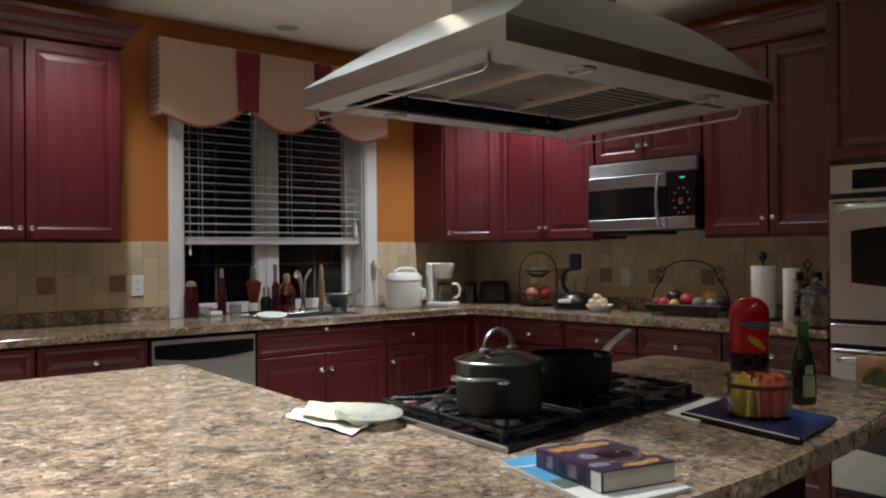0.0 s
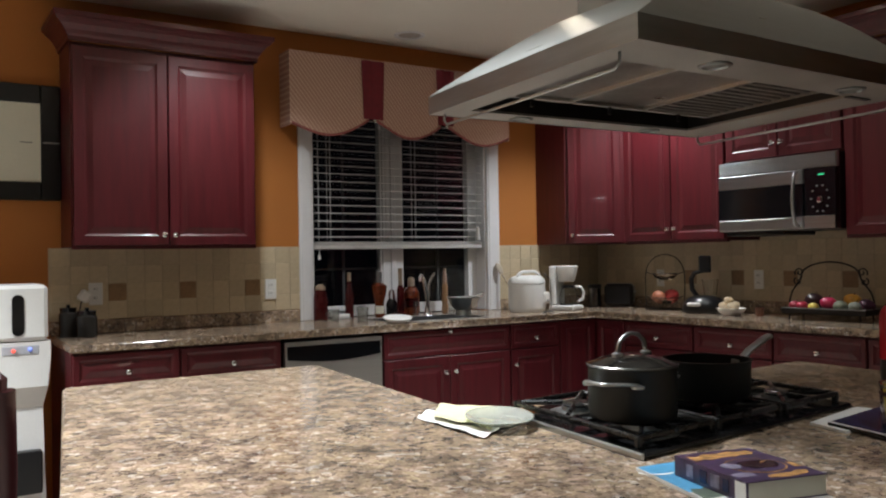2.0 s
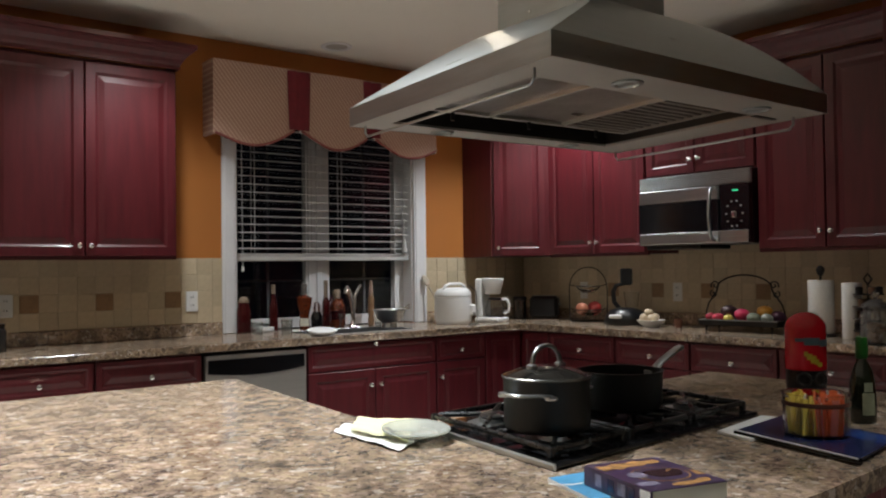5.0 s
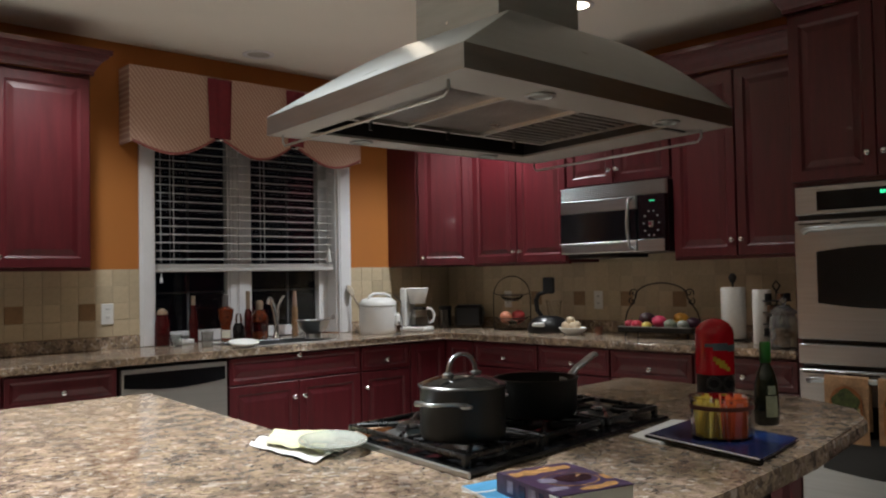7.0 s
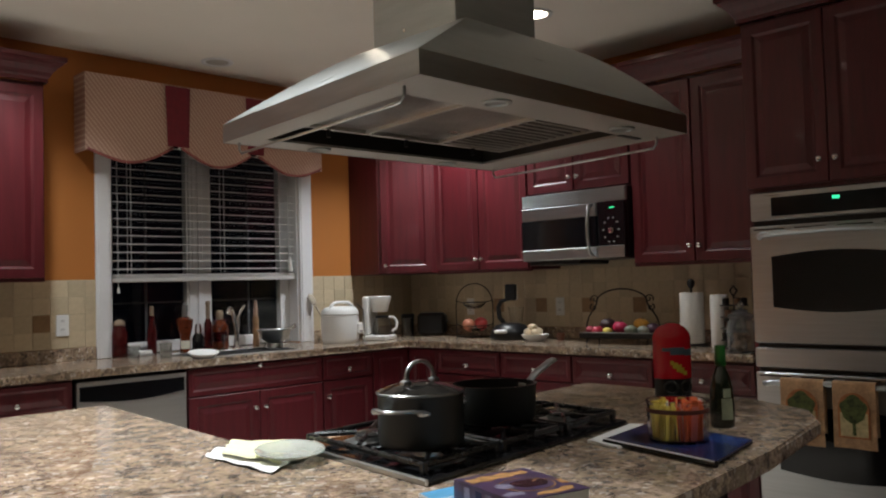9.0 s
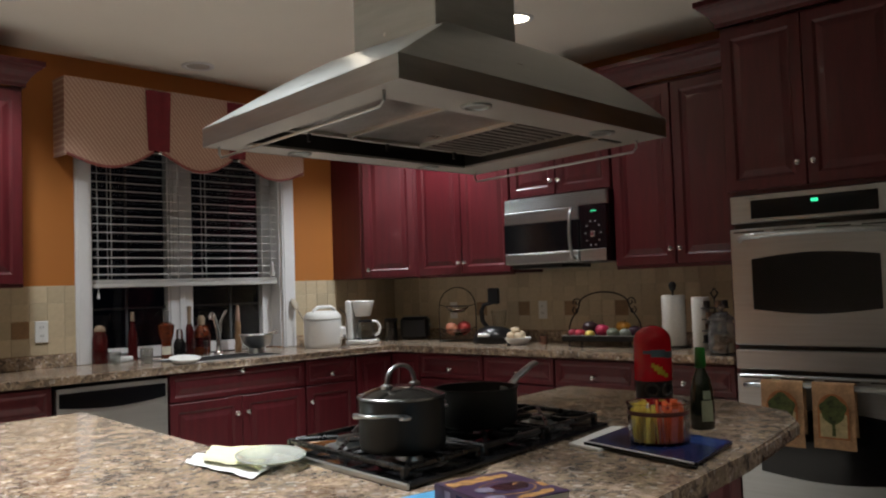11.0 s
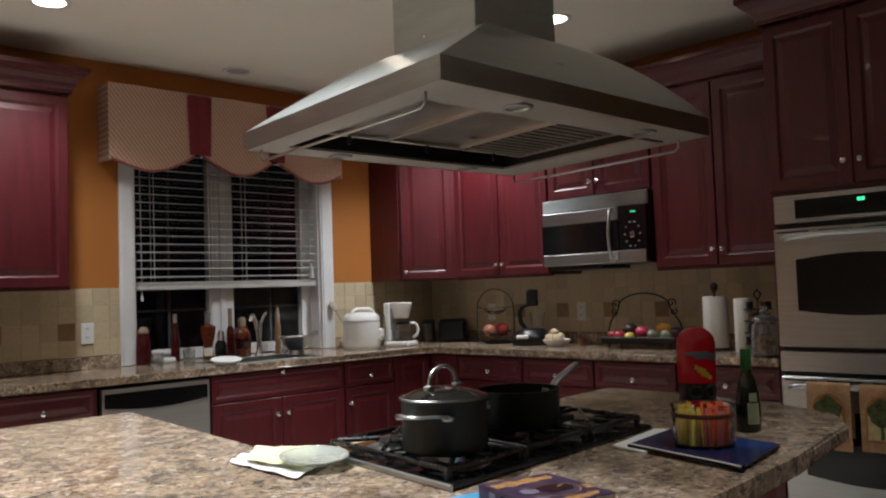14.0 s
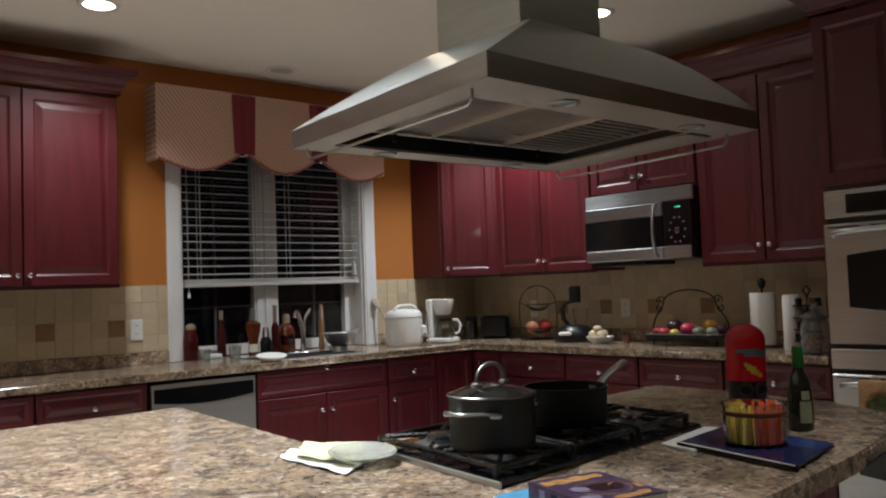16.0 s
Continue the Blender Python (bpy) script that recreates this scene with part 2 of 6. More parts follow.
def prism(bm, outline, z0, z1, bevel=0.0):
    lo = [bm.verts.new((x, y, z0)) for x, y in outline]
    hi = [bm.verts.new((x, y, z1)) for x, y in outline]
    n = len(lo)
    bm.faces.new(lo[::-1])
    bm.faces.new(hi)
    for i in range(n):
        bm.faces.new((lo[i], lo[(i + 1) % n], hi[(i + 1) % n], hi[i]))
    if bevel:
        bmesh.ops.bevel(bm, geom=[e for e in bm.edges if abs(e.verts[0].co.z - e.verts[1].co.z) < 1e-6], offset=bevel, segments=3, affect="EDGES")
    return bm


def raised_panel(bm, x0, x1, z0, z1, yf, t=0.02, frame_w=0.055, depth=0.009):
    """A raised-panel front that faces -y, its face at yf."""
    loops = [(0, yf + t), (0, yf + 0.003), (0.003, yf), (frame_w - 0.006, yf), (frame_w, yf + 0.004), (frame_w + 0.006, yf + depth),
             (frame_w + 0.012, yf + depth), (frame_w + 0.036, yf + 0.002), (frame_w + 0.04, yf + 0.001)]
    rings = []
    for i, y in loops:
        rings.append([bm.verts.new(p) for p in ((x0 + i, y, z0 + i), (x1 - i, y, z0 + i), (x1 - i, y, z1 - i), (x0 + i, y, z1 - i))])
    for a, b in zip(rings, rings[1:]):
        for k in range(4):
            j = (k + 1) % 4
            bm.faces.new((a[k], a[j], b[j], b[k]))
    bm.faces.new(rings[-1])
    bm.faces.new(rings[0][::-1])
    return bm


def finish(bm, name, mat, smooth=None):
    bmesh.ops.recalc_face_normals(bm, faces=bm.faces)
    me = bpy.data.meshes.new(name)
    bm.to_mesh(me)
    bm.free()
    me.materials.append(mat)
    if smooth is not None:
        for p in me.polygons:
            p.use_smooth = True
        me.set_sharp_from_angle(angle=radians(smooth))
    return me


def part(name, bm, mat, parent, label="", smooth=None):
    ob = new(name, finish(bm, name, mat, smooth))
    ob.parent = parent
    if label:
        ob["label"] = label
    return ob


def thing(name, m, label, category, group="", kind=""):
    ob = new(name)
    ob.empty_display_size = 0.05
    ob.matrix_world = m
    return tagged(ob, label, category, group, kind)


def solid(name, bm, mat, label, category, kind="", group="", smooth=None, m=None):
    ob = new(name, finish(bm, name, mat, smooth))
    if m is not None:
        ob.matrix_world = m
    return tagged(ob, label, category, group, kind)


# ---------------------------------------------------------------- structure
CEIL = 2.70
WX0, WX1, WZ0, WZ1 = -2.41, -1.074, 0.874, 2.40
solid("floor", boxes((-8, 0.2, -9, 0.2, -0.06, 0)), FLOOR, "oak kitchen floor", "floor", "structure")
solid("ceiling", boxes((-8, 0.2, -9, 0.2, CEIL, CEIL + 0.12)), CEILING, "off-white painted flat ceiling", "ceiling", "structure")
wall_n = solid("wall_north", boxes((-8, WX0, 0, 0.2, 0, CEIL), (WX1, 0.2, 0, 0.2, 0, CEIL), (WX0, WX1, 0, 0.2, WZ1, CEIL), (WX0, WX1, 0, 0.2, 0, WZ0)), ORANGE,
               "burnt-orange painted wall round the window", "wall", "structure")
wall_e = solid("wall_east", boxes((0, 0.2, -9, 0, 0, CEIL)), ORANGE, "burnt-orange painted wall behind the cabinets", "wall", "structure")
# West and south walls are unseen, added to close the room and shape reflections.
solid("wall_west", boxes((-8.2, -8, -9, 0.2, 0, CEIL)), UNSEEN_WALL, "plain taupe wall, unseen, added to close the room", "wall", "structure")
solid("wall_south", boxes((-8.2, 0.2, -9.2, -9, 0, CEIL)), UNSEEN_WALL, "plain taupe wall, unseen, added to close the room", "wall", "structure")

# window: casing, jambs, two sashes side by side
window = thing("window_1", pose(0, 0, 0), "white double window, black with night outside", "window", kind="structure")
part("casing", boxes((-2.50, WX0, -0.022, 0, 0.915, 2.48), (-2.488, WX0 - 0.012, -0.028, -0.02, 0.915, 2.47), bevel=0.003), WHITE, window)
part("casing", boxes((WX1, -0.968, -0.022, 0, 0.915, 2.48), (WX1 + 0.012, -0.98, -0.028, -0.02, 0.915, 2.47), bevel=0.003), WHITE, window)
part("casing", boxes((WX0, WX1, -0.022, 0, 2.40, 2.48)), WHITE, window)
part("jamb", boxes((WX0, WX0 + 0.012, 0, 0.17, 0.92, 2.40)), WHITE, window)
part("jamb", boxes((WX1 - 0.012, WX1, 0, 0.17, 0.92, 2.40)), WHITE, window)
part("mullion", boxes((-1.858, -1.708, 0.09, 0.17, 0.92, 2.40), (-1.80, -1.765, 0.078, 0.09, 0.92, 2.40), bevel=0.004), WHITE, window)
for a, b in ((WX0 + 0.012, -1.858), (-1.708, WX1 - 0.012)):
    l, r = (0.03, 0.012) if a < -2 else (0.012, 0.075)
    sash = part("sash", boxes((a, a + l, 0.10, 0.15, 0.96, 2.38), (b - r, b, 0.10, 0.15, 0.96, 2.38), (a, b, 0.10, 0.15, 0.92, 0.985), (a, b, 0.10, 0.15, 2.33, 2.40)), WHITE, window)
    c = (a + b) / 2
    for z0, z1 in ((0.985, 2.33),):
        g = part("pane", boxes((a + l, b - r, 0.126, 0.130, z0, z1)), PANE, sash)
        g.visible_shadow = False
    part("muntin", boxes((c - 0.008, c + 0.008, 0.133, 0.14, 0.985, 2.33), (a + l, c - 0.008, 0.133, 0.14, 1.22, 1.232), (c + 0.008, b - r, 0.133, 0.14, 1.22, 1.232)),
         material("muntin_grey", (0.045, 0.045, 0.05), 0.6), sash)


def can_light(x, y, lit):
    t = thing("ceiling_light", pose(x, y, CEIL), "round recessed ceiling light, " + ("lit, with white trim" if lit else "switched off, white trim"), "ceiling light", "recessed ceiling lights")
    bm = lathe(bmesh.new(), [(0.098, 0), (0.098, -0.006), (0.088, -0.010), (0.072, -0.006), (0.070, 0)], seg=32)
    part("trim", bm, WHITE, t, smooth=40)
    part("lens", lathe(bmesh.new(), [(0.0, -0.002), (0.070, -0.002), (0.070, 0)], seg=32), glow("lamp_glow", (1, 0.86, 0.68), 14) if lit else material("unlit_lamp_glass", (0.42, 0.40, 0.37), 0.5, bump=0), t)


# The last three fittings are unseen, added to go with the fill lamps.
for x, y, lit in ((-3.155, -0.84, True), (-1.85, -0.285, False), (-1.06, -2.145, True), (-0.70, -1.00, True), (-3.62, -2.80, True), (-2.05, -1.85, True), (-2.75, -4.55, True), (-5.40, -1.50, True), (-5.60, -3.60, True)):
    can_light(x, y, lit)


# ---------------------------------------------------------------- cabinets
def knob(door, x, z, y):
    bm = bmesh.new()
    lathe(bm, [(0, 0.026), (0.009, 0.025), (0.0145, 0.020), (0.0150, 0.016), (0.011, 0.011), (0.006, 0.008), (0.006, 0.002), (0.009, 0), (0, 0)], seg=14)
    bmesh.ops.rotate(bm, cent=(0, 0, 0), matrix=Matrix.Rotation(radians(90), 3, "X"), verts=bm.verts)
    bmesh.ops.translate(bm, vec=(x, y, z), verts=bm.verts)
    part("knob", bm, CHROME, door, "round polished nickel knob", smooth=50)


def front(t, name, x0, x1, z0, z1, yf, kn=None, fw=0.055):
    d = part(name, raised_panel(bmesh.new(), x0, x1, z0, z1, yf, frame_w=fw), CHERRY, t)
    if kn:
        knob(d, kn[0], kn[1], yf)
    return d


def crown(t, x0, x1, yf, z, h=0.13, out=0.085, left=True, right=True, back=0.0):
    """A crown moulding with an ogee profile round the top of a cabinet."""
    prof = [(0.0, 0.0), (0.012, 0.0), (0.012, 0.02), (0.02, 0.03), (0.03, 0.05), (0.05, 0.075), (0.07, 0.09), (0.075, 0.10), (out, 0.105), (out, h), (0.0, h)]
    bm = bmesh.new()
    rings = []
    for o, dz in prof:
        l, r = (x0 - o if left else x0), (x1 + o if right else x1)
        rings.append([bm.verts.new(p) for p in ((l, back, z + dz), (l, yf - o, z + dz), (r, yf - o, z + dz), (r, back, z + dz))])
    for a, b in zip(rings, rings[1:]):
        for k in range(3):
            bm.faces.new((a[k], a[k + 1], b[k + 1], b[k]))
    part("crown_moulding", bm, CHERRY, t)


ON_N = lambda x: pose(x, 0, 0)
ON_E = lambda y: pose(0, y, 0, 0, 0, -90)
UB, UT, CR = 1.372, 2.38, 2.40


def upper(m, w, splits, label, z0=UB, z1=UT, depth=0.31, knobs="mid", left=False, right=False, zk=None):
    t = thing("upper_cabinet", m, label, "cabinet", "wall cabinets")
    part("body", boxes((0, w, -depth, -0.003, z0, CR)), CHERRY, t)
    part("light_rail", boxes((0.002, w - 0.002, -depth - 0.004, -depth + 0.018, z0 - 0.012, z0)), CHERRY, t)
    edges = [0.004] + splits + [w - 0.004]
    for i, (a, b) in enumerate(zip(edges, edges[1:])):
        kx = None
        if len(edges) == 3:
            kx = b - 0.028 if i == 0 else a + 0.028
        else:
            kx = a + 0.03
        front(t, "door", a + 0.004, b - 0.004, z0 + 0.006, z1, -depth - 0.022, (kx, zk or z0 + 0.06))
    crown(t, 0, w, -depth - 0.022, CR, left=left, right=right, back=-0.003)
    return t


upper(ON_N(-3.845), 0.956, [0.475], "dark cherry double-door wall cabinet beside the window", left=True, right=True)
upper(ON_E(-0.612), 0.855, [0.425], "dark cherry double-door wall cabinet next to the corner", zk=1.454)
upper(ON_E(-1.47), 0.762, [0.364], "short dark cherry cabinet over the microwave", z0=1.836, zk=1.925)
upper(ON_E(-2.235), 0.836, [0.39], "dark cherry double-door wall cabinet beside the ovens", zk=1.464)

# diagonal corner cabinet
corner = thing("corner_cabinet", pose(0, 0, 0), "dark cherry diagonal corner wall cabinet", "cabinet", "wall cabinets")
part("body", prism(bmesh.new(), [(-0.003, -0.003), (-0.61, -0.003), (-0.61, -0.32), (-0.32, -0.61), (-0.003, -0.61)], UB, CR), CHERRY, corner)
diag = Matrix.Translation((-0.61, -0.32, 0)) @ pose(0, 0, 0, 0, 0, -45)
bm = raised_panel(bmesh.new(), 0.022, 0.388, UB + 0.006, UT, -0.022)
bmesh.ops.transform(bm, matrix=diag, verts=bm.verts)
cd = part("door", bm, CHERRY, corner)
bm = lathe(bmesh.new(), [(0, 0.026), (0.009, 0.025), (0.0145, 0.020), (0.015, 0.016), (0.011, 0.011), (0.006, 0.008), (0.006, 0), (0, 0)], seg=14)
bmesh.ops.transform(bm, matrix=diag @ pose(0.052, -0.022, UB + 0.06, 90), verts=bm.verts)
part("knob", bm, CHROME, cd, "round polished nickel knob", smooth=50)
bm = bmesh.new()
prof = [(0.0, 0.0), (0.012, 0.0), (0.012, 0.02), (0.03, 0.05), (0.07, 0.09), (0.085, 0.105), (0.085, 0.13), (0.0, 0.13)]
rings = []
for o, dz in prof:
    q = 0.016 + o
    rings.append([bm.verts.new((x, y, CR + dz)) for x, y in ((-0.61 - o, -0.003), (-0.61 - o, -0.32 - 0.4 * q), (-0.32 - 0.4 * q, -0.61 - o), (-0.28, -0.611 - o))])
for a, b in zip(rings, rings[1:]):
    for k in range(3):
        bm.faces.new((a[k], a[k + 1], b[k + 1], b[k]))
part("crown_moulding", bm, CHERRY, corner)


def base_unit(m, w, label, doors=1, drawer=True, hinge="left", false_front=False):
    t = thing("base_cabinet", m, label, "cabinet", "base cabinets")
    part("body", boxes((0, w, -0.605, -0.003, 0.10, 0.872), (0.0, w, -0.54, -0.003, 0.0, 0.10)), CHERRY, t)
    if drawer:
        front(t, "drawer_front", 0.006, w - 0.006, 0.712, 0.862, -0.627, (w / 2, 0.85 if false_front else 0.770), fw=0.030)
    top = 0.704
    if doors == 1:
        kx = 0.04 if hinge == "right" else w - 0.04
        front(t, "door", 0.006, w - 0.006, 0.115, top, -0.627, (kx, top - 0.095))
    else:
        front(t, "door", 0.006, w / 2 - 0.002, 0.115, top, -0.627, (w / 2 - 0.035, top - 0.095))
        front(t, "door", w / 2 + 0.002, w - 0.006, 0.115, top, -0.627, (w / 2 + 0.035, top - 0.095))
    return t


base_unit(ON_N(-3.900), 0.497, "dark cherry base cabinet with one drawer", hinge="right")
base_unit(ON_N(-3.403), 0.533, "dark cherry base cabinet with one drawer", hinge="right")
base_unit(ON_N(-2.262), 0.912, "dark cherry sink base cabinet with false front", doors=2, false_front=True)
base_unit(ON_N(-1.350), 0.408, "narrow dark cherry base cabinet with one drawer", hinge="right")
base_unit(ON_E(-0.892), 0.560, "dark cherry base cabinet with one drawer")
base_unit(ON_E(-1.452), 0.538, "dark cherry base cabinet with one drawer")
base_unit(ON_E(-1.990), 0.525, "dark cherry base cabinet with one drawer")
base_unit(ON_E(-2.515), 0.555, "dark cherry base cabinet with one drawer")
susan = thing("corner_base_cabinet", pose(0, 0, 0), "dark cherry inside-corner base cabinet with folding doors", "cabinet", "base cabinets")
part("body", prism(bmesh.new(), [(-0.003, -0.003), (-0.942, -0.003), (-0.942, -0.605), (-0.605, -0.605), (-0.605, -0.892), (-0.003, -0.892)], 0.0, 0.872), CHERRY, susan)
part("door", raised_panel(bmesh.new(), -0.938, -0.63, 0.115, 0.862, -0.627), CHERRY, susan)
bm = raised_panel(bmesh.new(), 0.632, 0.888, 0.115, 0.862, -0.627)
bmesh.ops.rotate(bm, cent=(0, 0, 0), matrix=Matrix.Rotation(radians(-90), 3, "Z"), verts=bm.verts)
part("door", bm, CHERRY, susan)

# worktop along both walls, with the recess of the window and the sink cut-out left round
counter = thing("countertop", pose(0, 0, 0), "brown speckled granite worktop along two walls", "countertop")
bm = prism(bmesh.new(), [(-3.910, 0), (-3.910, -0.655), (-0.655, -0.655), (-0.655, -3.07), (-0.002, -3.07), (-0.002, 0), (WX1, 0), (WX1, 0.098), (WX0, 0.098), (WX0, 0)][::-1], 0.874, 0.914, bevel=0.008)
part("slab", bm, GRANITE, counter)
part("backsplash_strip", boxes((-3.910, -2.502, -0.02, -0.001, 0.9145, 0.985), bevel=0.002), GRANITE, counter)
part("backsplash_strip", boxes((-0.966, -0.022, -0.02, -0.001, 0.9145, 0.985), bevel=0.002), GRANITE, counter)
part("backsplash_strip", boxes((-0.02, -0.001, -3.07, -0.001, 0.9145, 0.985), bevel=0.002), GRANITE, counter)

# tall oven cabinet
tall = thing("oven_cabinet", ON_E(-3.075), "tall dark cherry cabinet holding two wall ovens", "cabinet")
TW = 0.80
part("body", boxes((0, 0.02, -0.64, -0.003, 0.0, 2.50), (TW - 0.02, TW, -0.64, -0.003, 0, 2.50), (0.02, TW - 0.02, -0.64, -0.003, 1.680, 2.50), (0.02, TW - 0.02, -0.62, -0.003, 0.0, 0.16), (0.02, TW - 0.02, -0.1, -0.003, 0.16, 1.680)), CHERRY, tall)
front(tall, "door", 0.006, 0.385, 1.700, 2.485, -0.662, (0.350, 1.804))
front(tall, "door", 0.389, TW - 0.006, 1.700, 2.485, -0.662, (0.42, 1.804))
crown(tall, 0, TW, -0.662, 2.50, back=-0.003)
# next tall cupboard on the same wall
pantry = thing("pantry_cabinet", ON_E(-3.878), "tall dark cherry pantry cupboard in shade", "cabinet")
part("body", boxes((0, 0.9, -0.64, -0.003, 0.0, 2.50)), CHERRY, pantry)
front(pantry, "door", 0.006, 0.448, 0.12, 2.485, -0.662, (0.41, 1.0))
front(pantry, "door", 0.452, 0.894, 0.12, 2.485, -0.662, (0.49, 1.0))

# ---------------------------------------------------------------- double wall oven
oven = thing("wall_oven", ON_E(-3.097), "stainless steel double wall oven with black windows", "oven")
OW = 0.756
part("body", boxes((0.004, OW - 0.004, -0.645, -0.12, 0.17, 1.674)), BLACK_PLASTIC, oven)
panel = part("control_panel", boxes((0, OW, -0.672, -0.645, 1.545, 1.674), bevel=0.004), STEEL, oven)
part("glass_strip", boxes((0.10, OW - 0.10, -0.675, -0.671, 1.562, 1.650), bevel=0.002), BLACK_GLASS, panel)
part("display_digits", boxes(*[(0.378 + i * 0.011, 0.386 + i * 0.011, -0.6775, -0.675, 1.620, 1.635) for i in range(3)]), glow("green_display", (0.05, 0.9, 0.42), 1.3), panel)


def oven_door(z0, z1):
    d = part("oven_door", boxes((0, OW, -0.690, -0.645, z0, z1), bevel=0.006), STEEL, oven)
    bm = bmesh.new()
    n, outline = 16, []
    za, zb = z0 + (z1 - z0) * 0.305, z0 + (z1 - z0) * 0.735
    for i in range(n + 1):
        u = i / n
        outline.append((0.100 + u * (OW - 0.20), za - 0.022 * math.sin(math.pi * u)))
    for i in range(n + 1):
        u = 1 - i / n
        outline.append((0.100 + u * (OW - 0.20), zb + 0.022 * math.sin(math.pi * u)))
    f = [bm.verts.new((x, -0.6925, z)) for x, z in outline]
    g = [bm.verts.new((x, -0.688, z)) for x, z in outline]
    bm.faces.new(f)
    bm.faces.new(g[::-1])
    for i in range(len(f)):
        j = (i + 1) % len(f)
        bm.faces.new((f[i], f[j], g[j], g[i]))
    part("oven_window", bm, BLACK_GLASS, d, "black glass oven window")
    bm = bmesh.new()
    zh = z1 - 0.040
    pts = [(0.05, -0.69, zh - 0.012), (0.055, -0.715, zh - 0.008), (0.09, -0.738, zh)] + [(0.09 + (OW - 0.18) * i / 8, -0.738 - 0.012 * math.sin(math.pi * i / 8), zh + 0.008 * math.sin(math.pi * i / 8)) for i in range(1, 8)] + [(OW - 0.09, -0.738, zh), (OW - 0.055, -0.715, zh - 0.008), (OW - 0.05, -0.69, zh - 0.012)]
    tube(bm, pts, 0.013, 12)
    part("handle", bm, STEEL, d, "long curved steel handle", smooth=50)
    return d


oven_door(0.975, 1.518)
part("trim_strip", boxes((0, OW, -0.685, -0.645, 0.862, 0.953), bevel=0.004), STEEL, oven)
oven_door(0.205, 0.840)
part("vent_slot", boxes(*[(0.02 + i * 0.19, 0.165 + i * 0.19, -0.6915, -0.689, 1.499, 1.505) for i in range(4)]), BLACK_PLASTIC, oven)
part("vent_slot", boxes(*[(0.02 + i * 0.19, 0.165 + i * 0.19, -0.6915, -0.689, 0.822, 0.828) for i in range(4)]), BLACK_PLASTIC, oven)

def prism_xz(outline, y0, y1):
    bm = bmesh.new()
    a = [bm.verts.new((x, y0, z)) for x, z in outline]
    b = [bm.verts.new((x, y1, z)) for x, z in outline]
    bm.faces.new(a)
    bm.faces.new(b[::-1])
    for i in range(len(a)):
        j = (i + 1) % len(a)
        bm.faces.new((a[i], a[j], b[j], b[i]))
    return bm


TAN = material("printed_towel_tan", (0.52, 0.33, 0.19), 0.9, var=0.35, scale=18, bump=0.15)
LEAF = material("printed_towel_green", (0.08, 0.105, 0.035), 0.9, var=0.6, scale=45, bump=0.1)
FIELD = material("printed_towel_yellow", (0.55, 0.48, 0.27), 0.9, var=0.3, scale=30, bump=0.1)
TERRA = material("printed_towel_rust", (0.42, 0.17, 0.07), 0.9, var=0.3, scale=30, bump=0.1)


def tea_towel(y, w, length):
    """A printed towel folded over the lower oven's handle."""
    t = thing("tea_towel", pose(-0.745, y, 0.806, 0, 0, -90), "tan printed tea towel hanging on the oven handle", "towel", "tea towels")
    def sheet(x0, x1, z0, z1, off, thick=0.0025):
        bm = bmesh.new()
        nx, nz = 10, 8
        for side in (0, 1):
            vs = [[bm.verts.new((x0 + (x1 - x0) * i / nx, -0.018 - off - 0.004 * math.sin(7 * i / nx + 2) * (j / nz) - (0 if side == 0 else -thick), z0 + (z1 - z0) * (1 - j / nz))) for i in range(nx + 1)] for j in range(nz + 1)]
            for j in range(nz):
                for i in range(nx):
                    bm.faces.new((vs[j][i], vs[j][i + 1], vs[j + 1][i + 1], vs[j + 1][i]))
        return bm
    bm = sheet(0, w, -length, 0.012, 0)
    for i in range(6):
        a0, a1 = math.pi * i / 6, math.pi * (i + 1) / 6
        q = [bm.verts.new((x, -0.018 * math.cos(a), 0.012 + 0.010 * math.sin(a))) for a in (a0, a1) for x in (0, w)]
        bm.faces.new((q[0], q[1], q[3], q[2]))
    box(bm, 0, w, 0.016, 0.019, -length * 0.8, 0.012)
    part("cloth", bm, TAN, t, smooth=60)
    part("arch_print", prism_xz([(w / 2 + w * 0.37 * math.cos(radians(a)), -length * 0.36 + w * 0.40 * math.sin(radians(a))) for a in range(0, 181, 15)] + [(w * 0.13, -length * 0.83), (w * 0.87, -length * 0.83)], -0.0245, -0.0265), TERRA, t)
    part("field_print", prism_xz([(w * 0.18, -length * 0.80), (w * 0.82, -length * 0.80), (w * 0.82, -length * 0.42), (w * 0.18, -length * 0.42)], -0.0265, -0.0275), FIELD, t)
    part("tree_print", prism_xz([(w / 2 + w * (0.31 + 0.03 * math.sin(5 * a)) * math.cos(a), -length * 0.36 + w * (0.33 + 0.03 * math.cos(4 * a)) * math.sin(a)) for a in [2 * math.pi * i / 28 for i in range(28)]], -0.0275, -0.0285), LEAF, t)
    part("trunk_print", prism_xz([(w * 0.46, -length * 0.78), (w * 0.55, -length * 0.78), (w * 0.53, -length * 0.48), (w * 0.48, -length * 0.48)], -0.0275, -0.0285), LEAF, t)


tea_towel(-3.242, 0.187, 0.27)
tea_towel(-3.467, 0.174, 0.262)

# ---------------------------------------------------------------- microwave
mw = thing("microwave", ON_E(-1.476) @ Matrix.Translation((0, 0, 0.028)) @ Matrix.Diagonal((1, 1, 0.969, 1)), "stainless steel over-the-range microwave with black glass", "microwave")
MW, MF = 0.758, -0.40
part("body", boxes((0, MW, MF + 0.03, -0.004, 1.430, 1.858), bevel=0.003), BLACK_PLASTIC, mw)
vent = part("vent_grille", boxes((0.0, MW, MF + 0.012, MF + 0.03, 1.775, 1.858)), STEEL, mw)
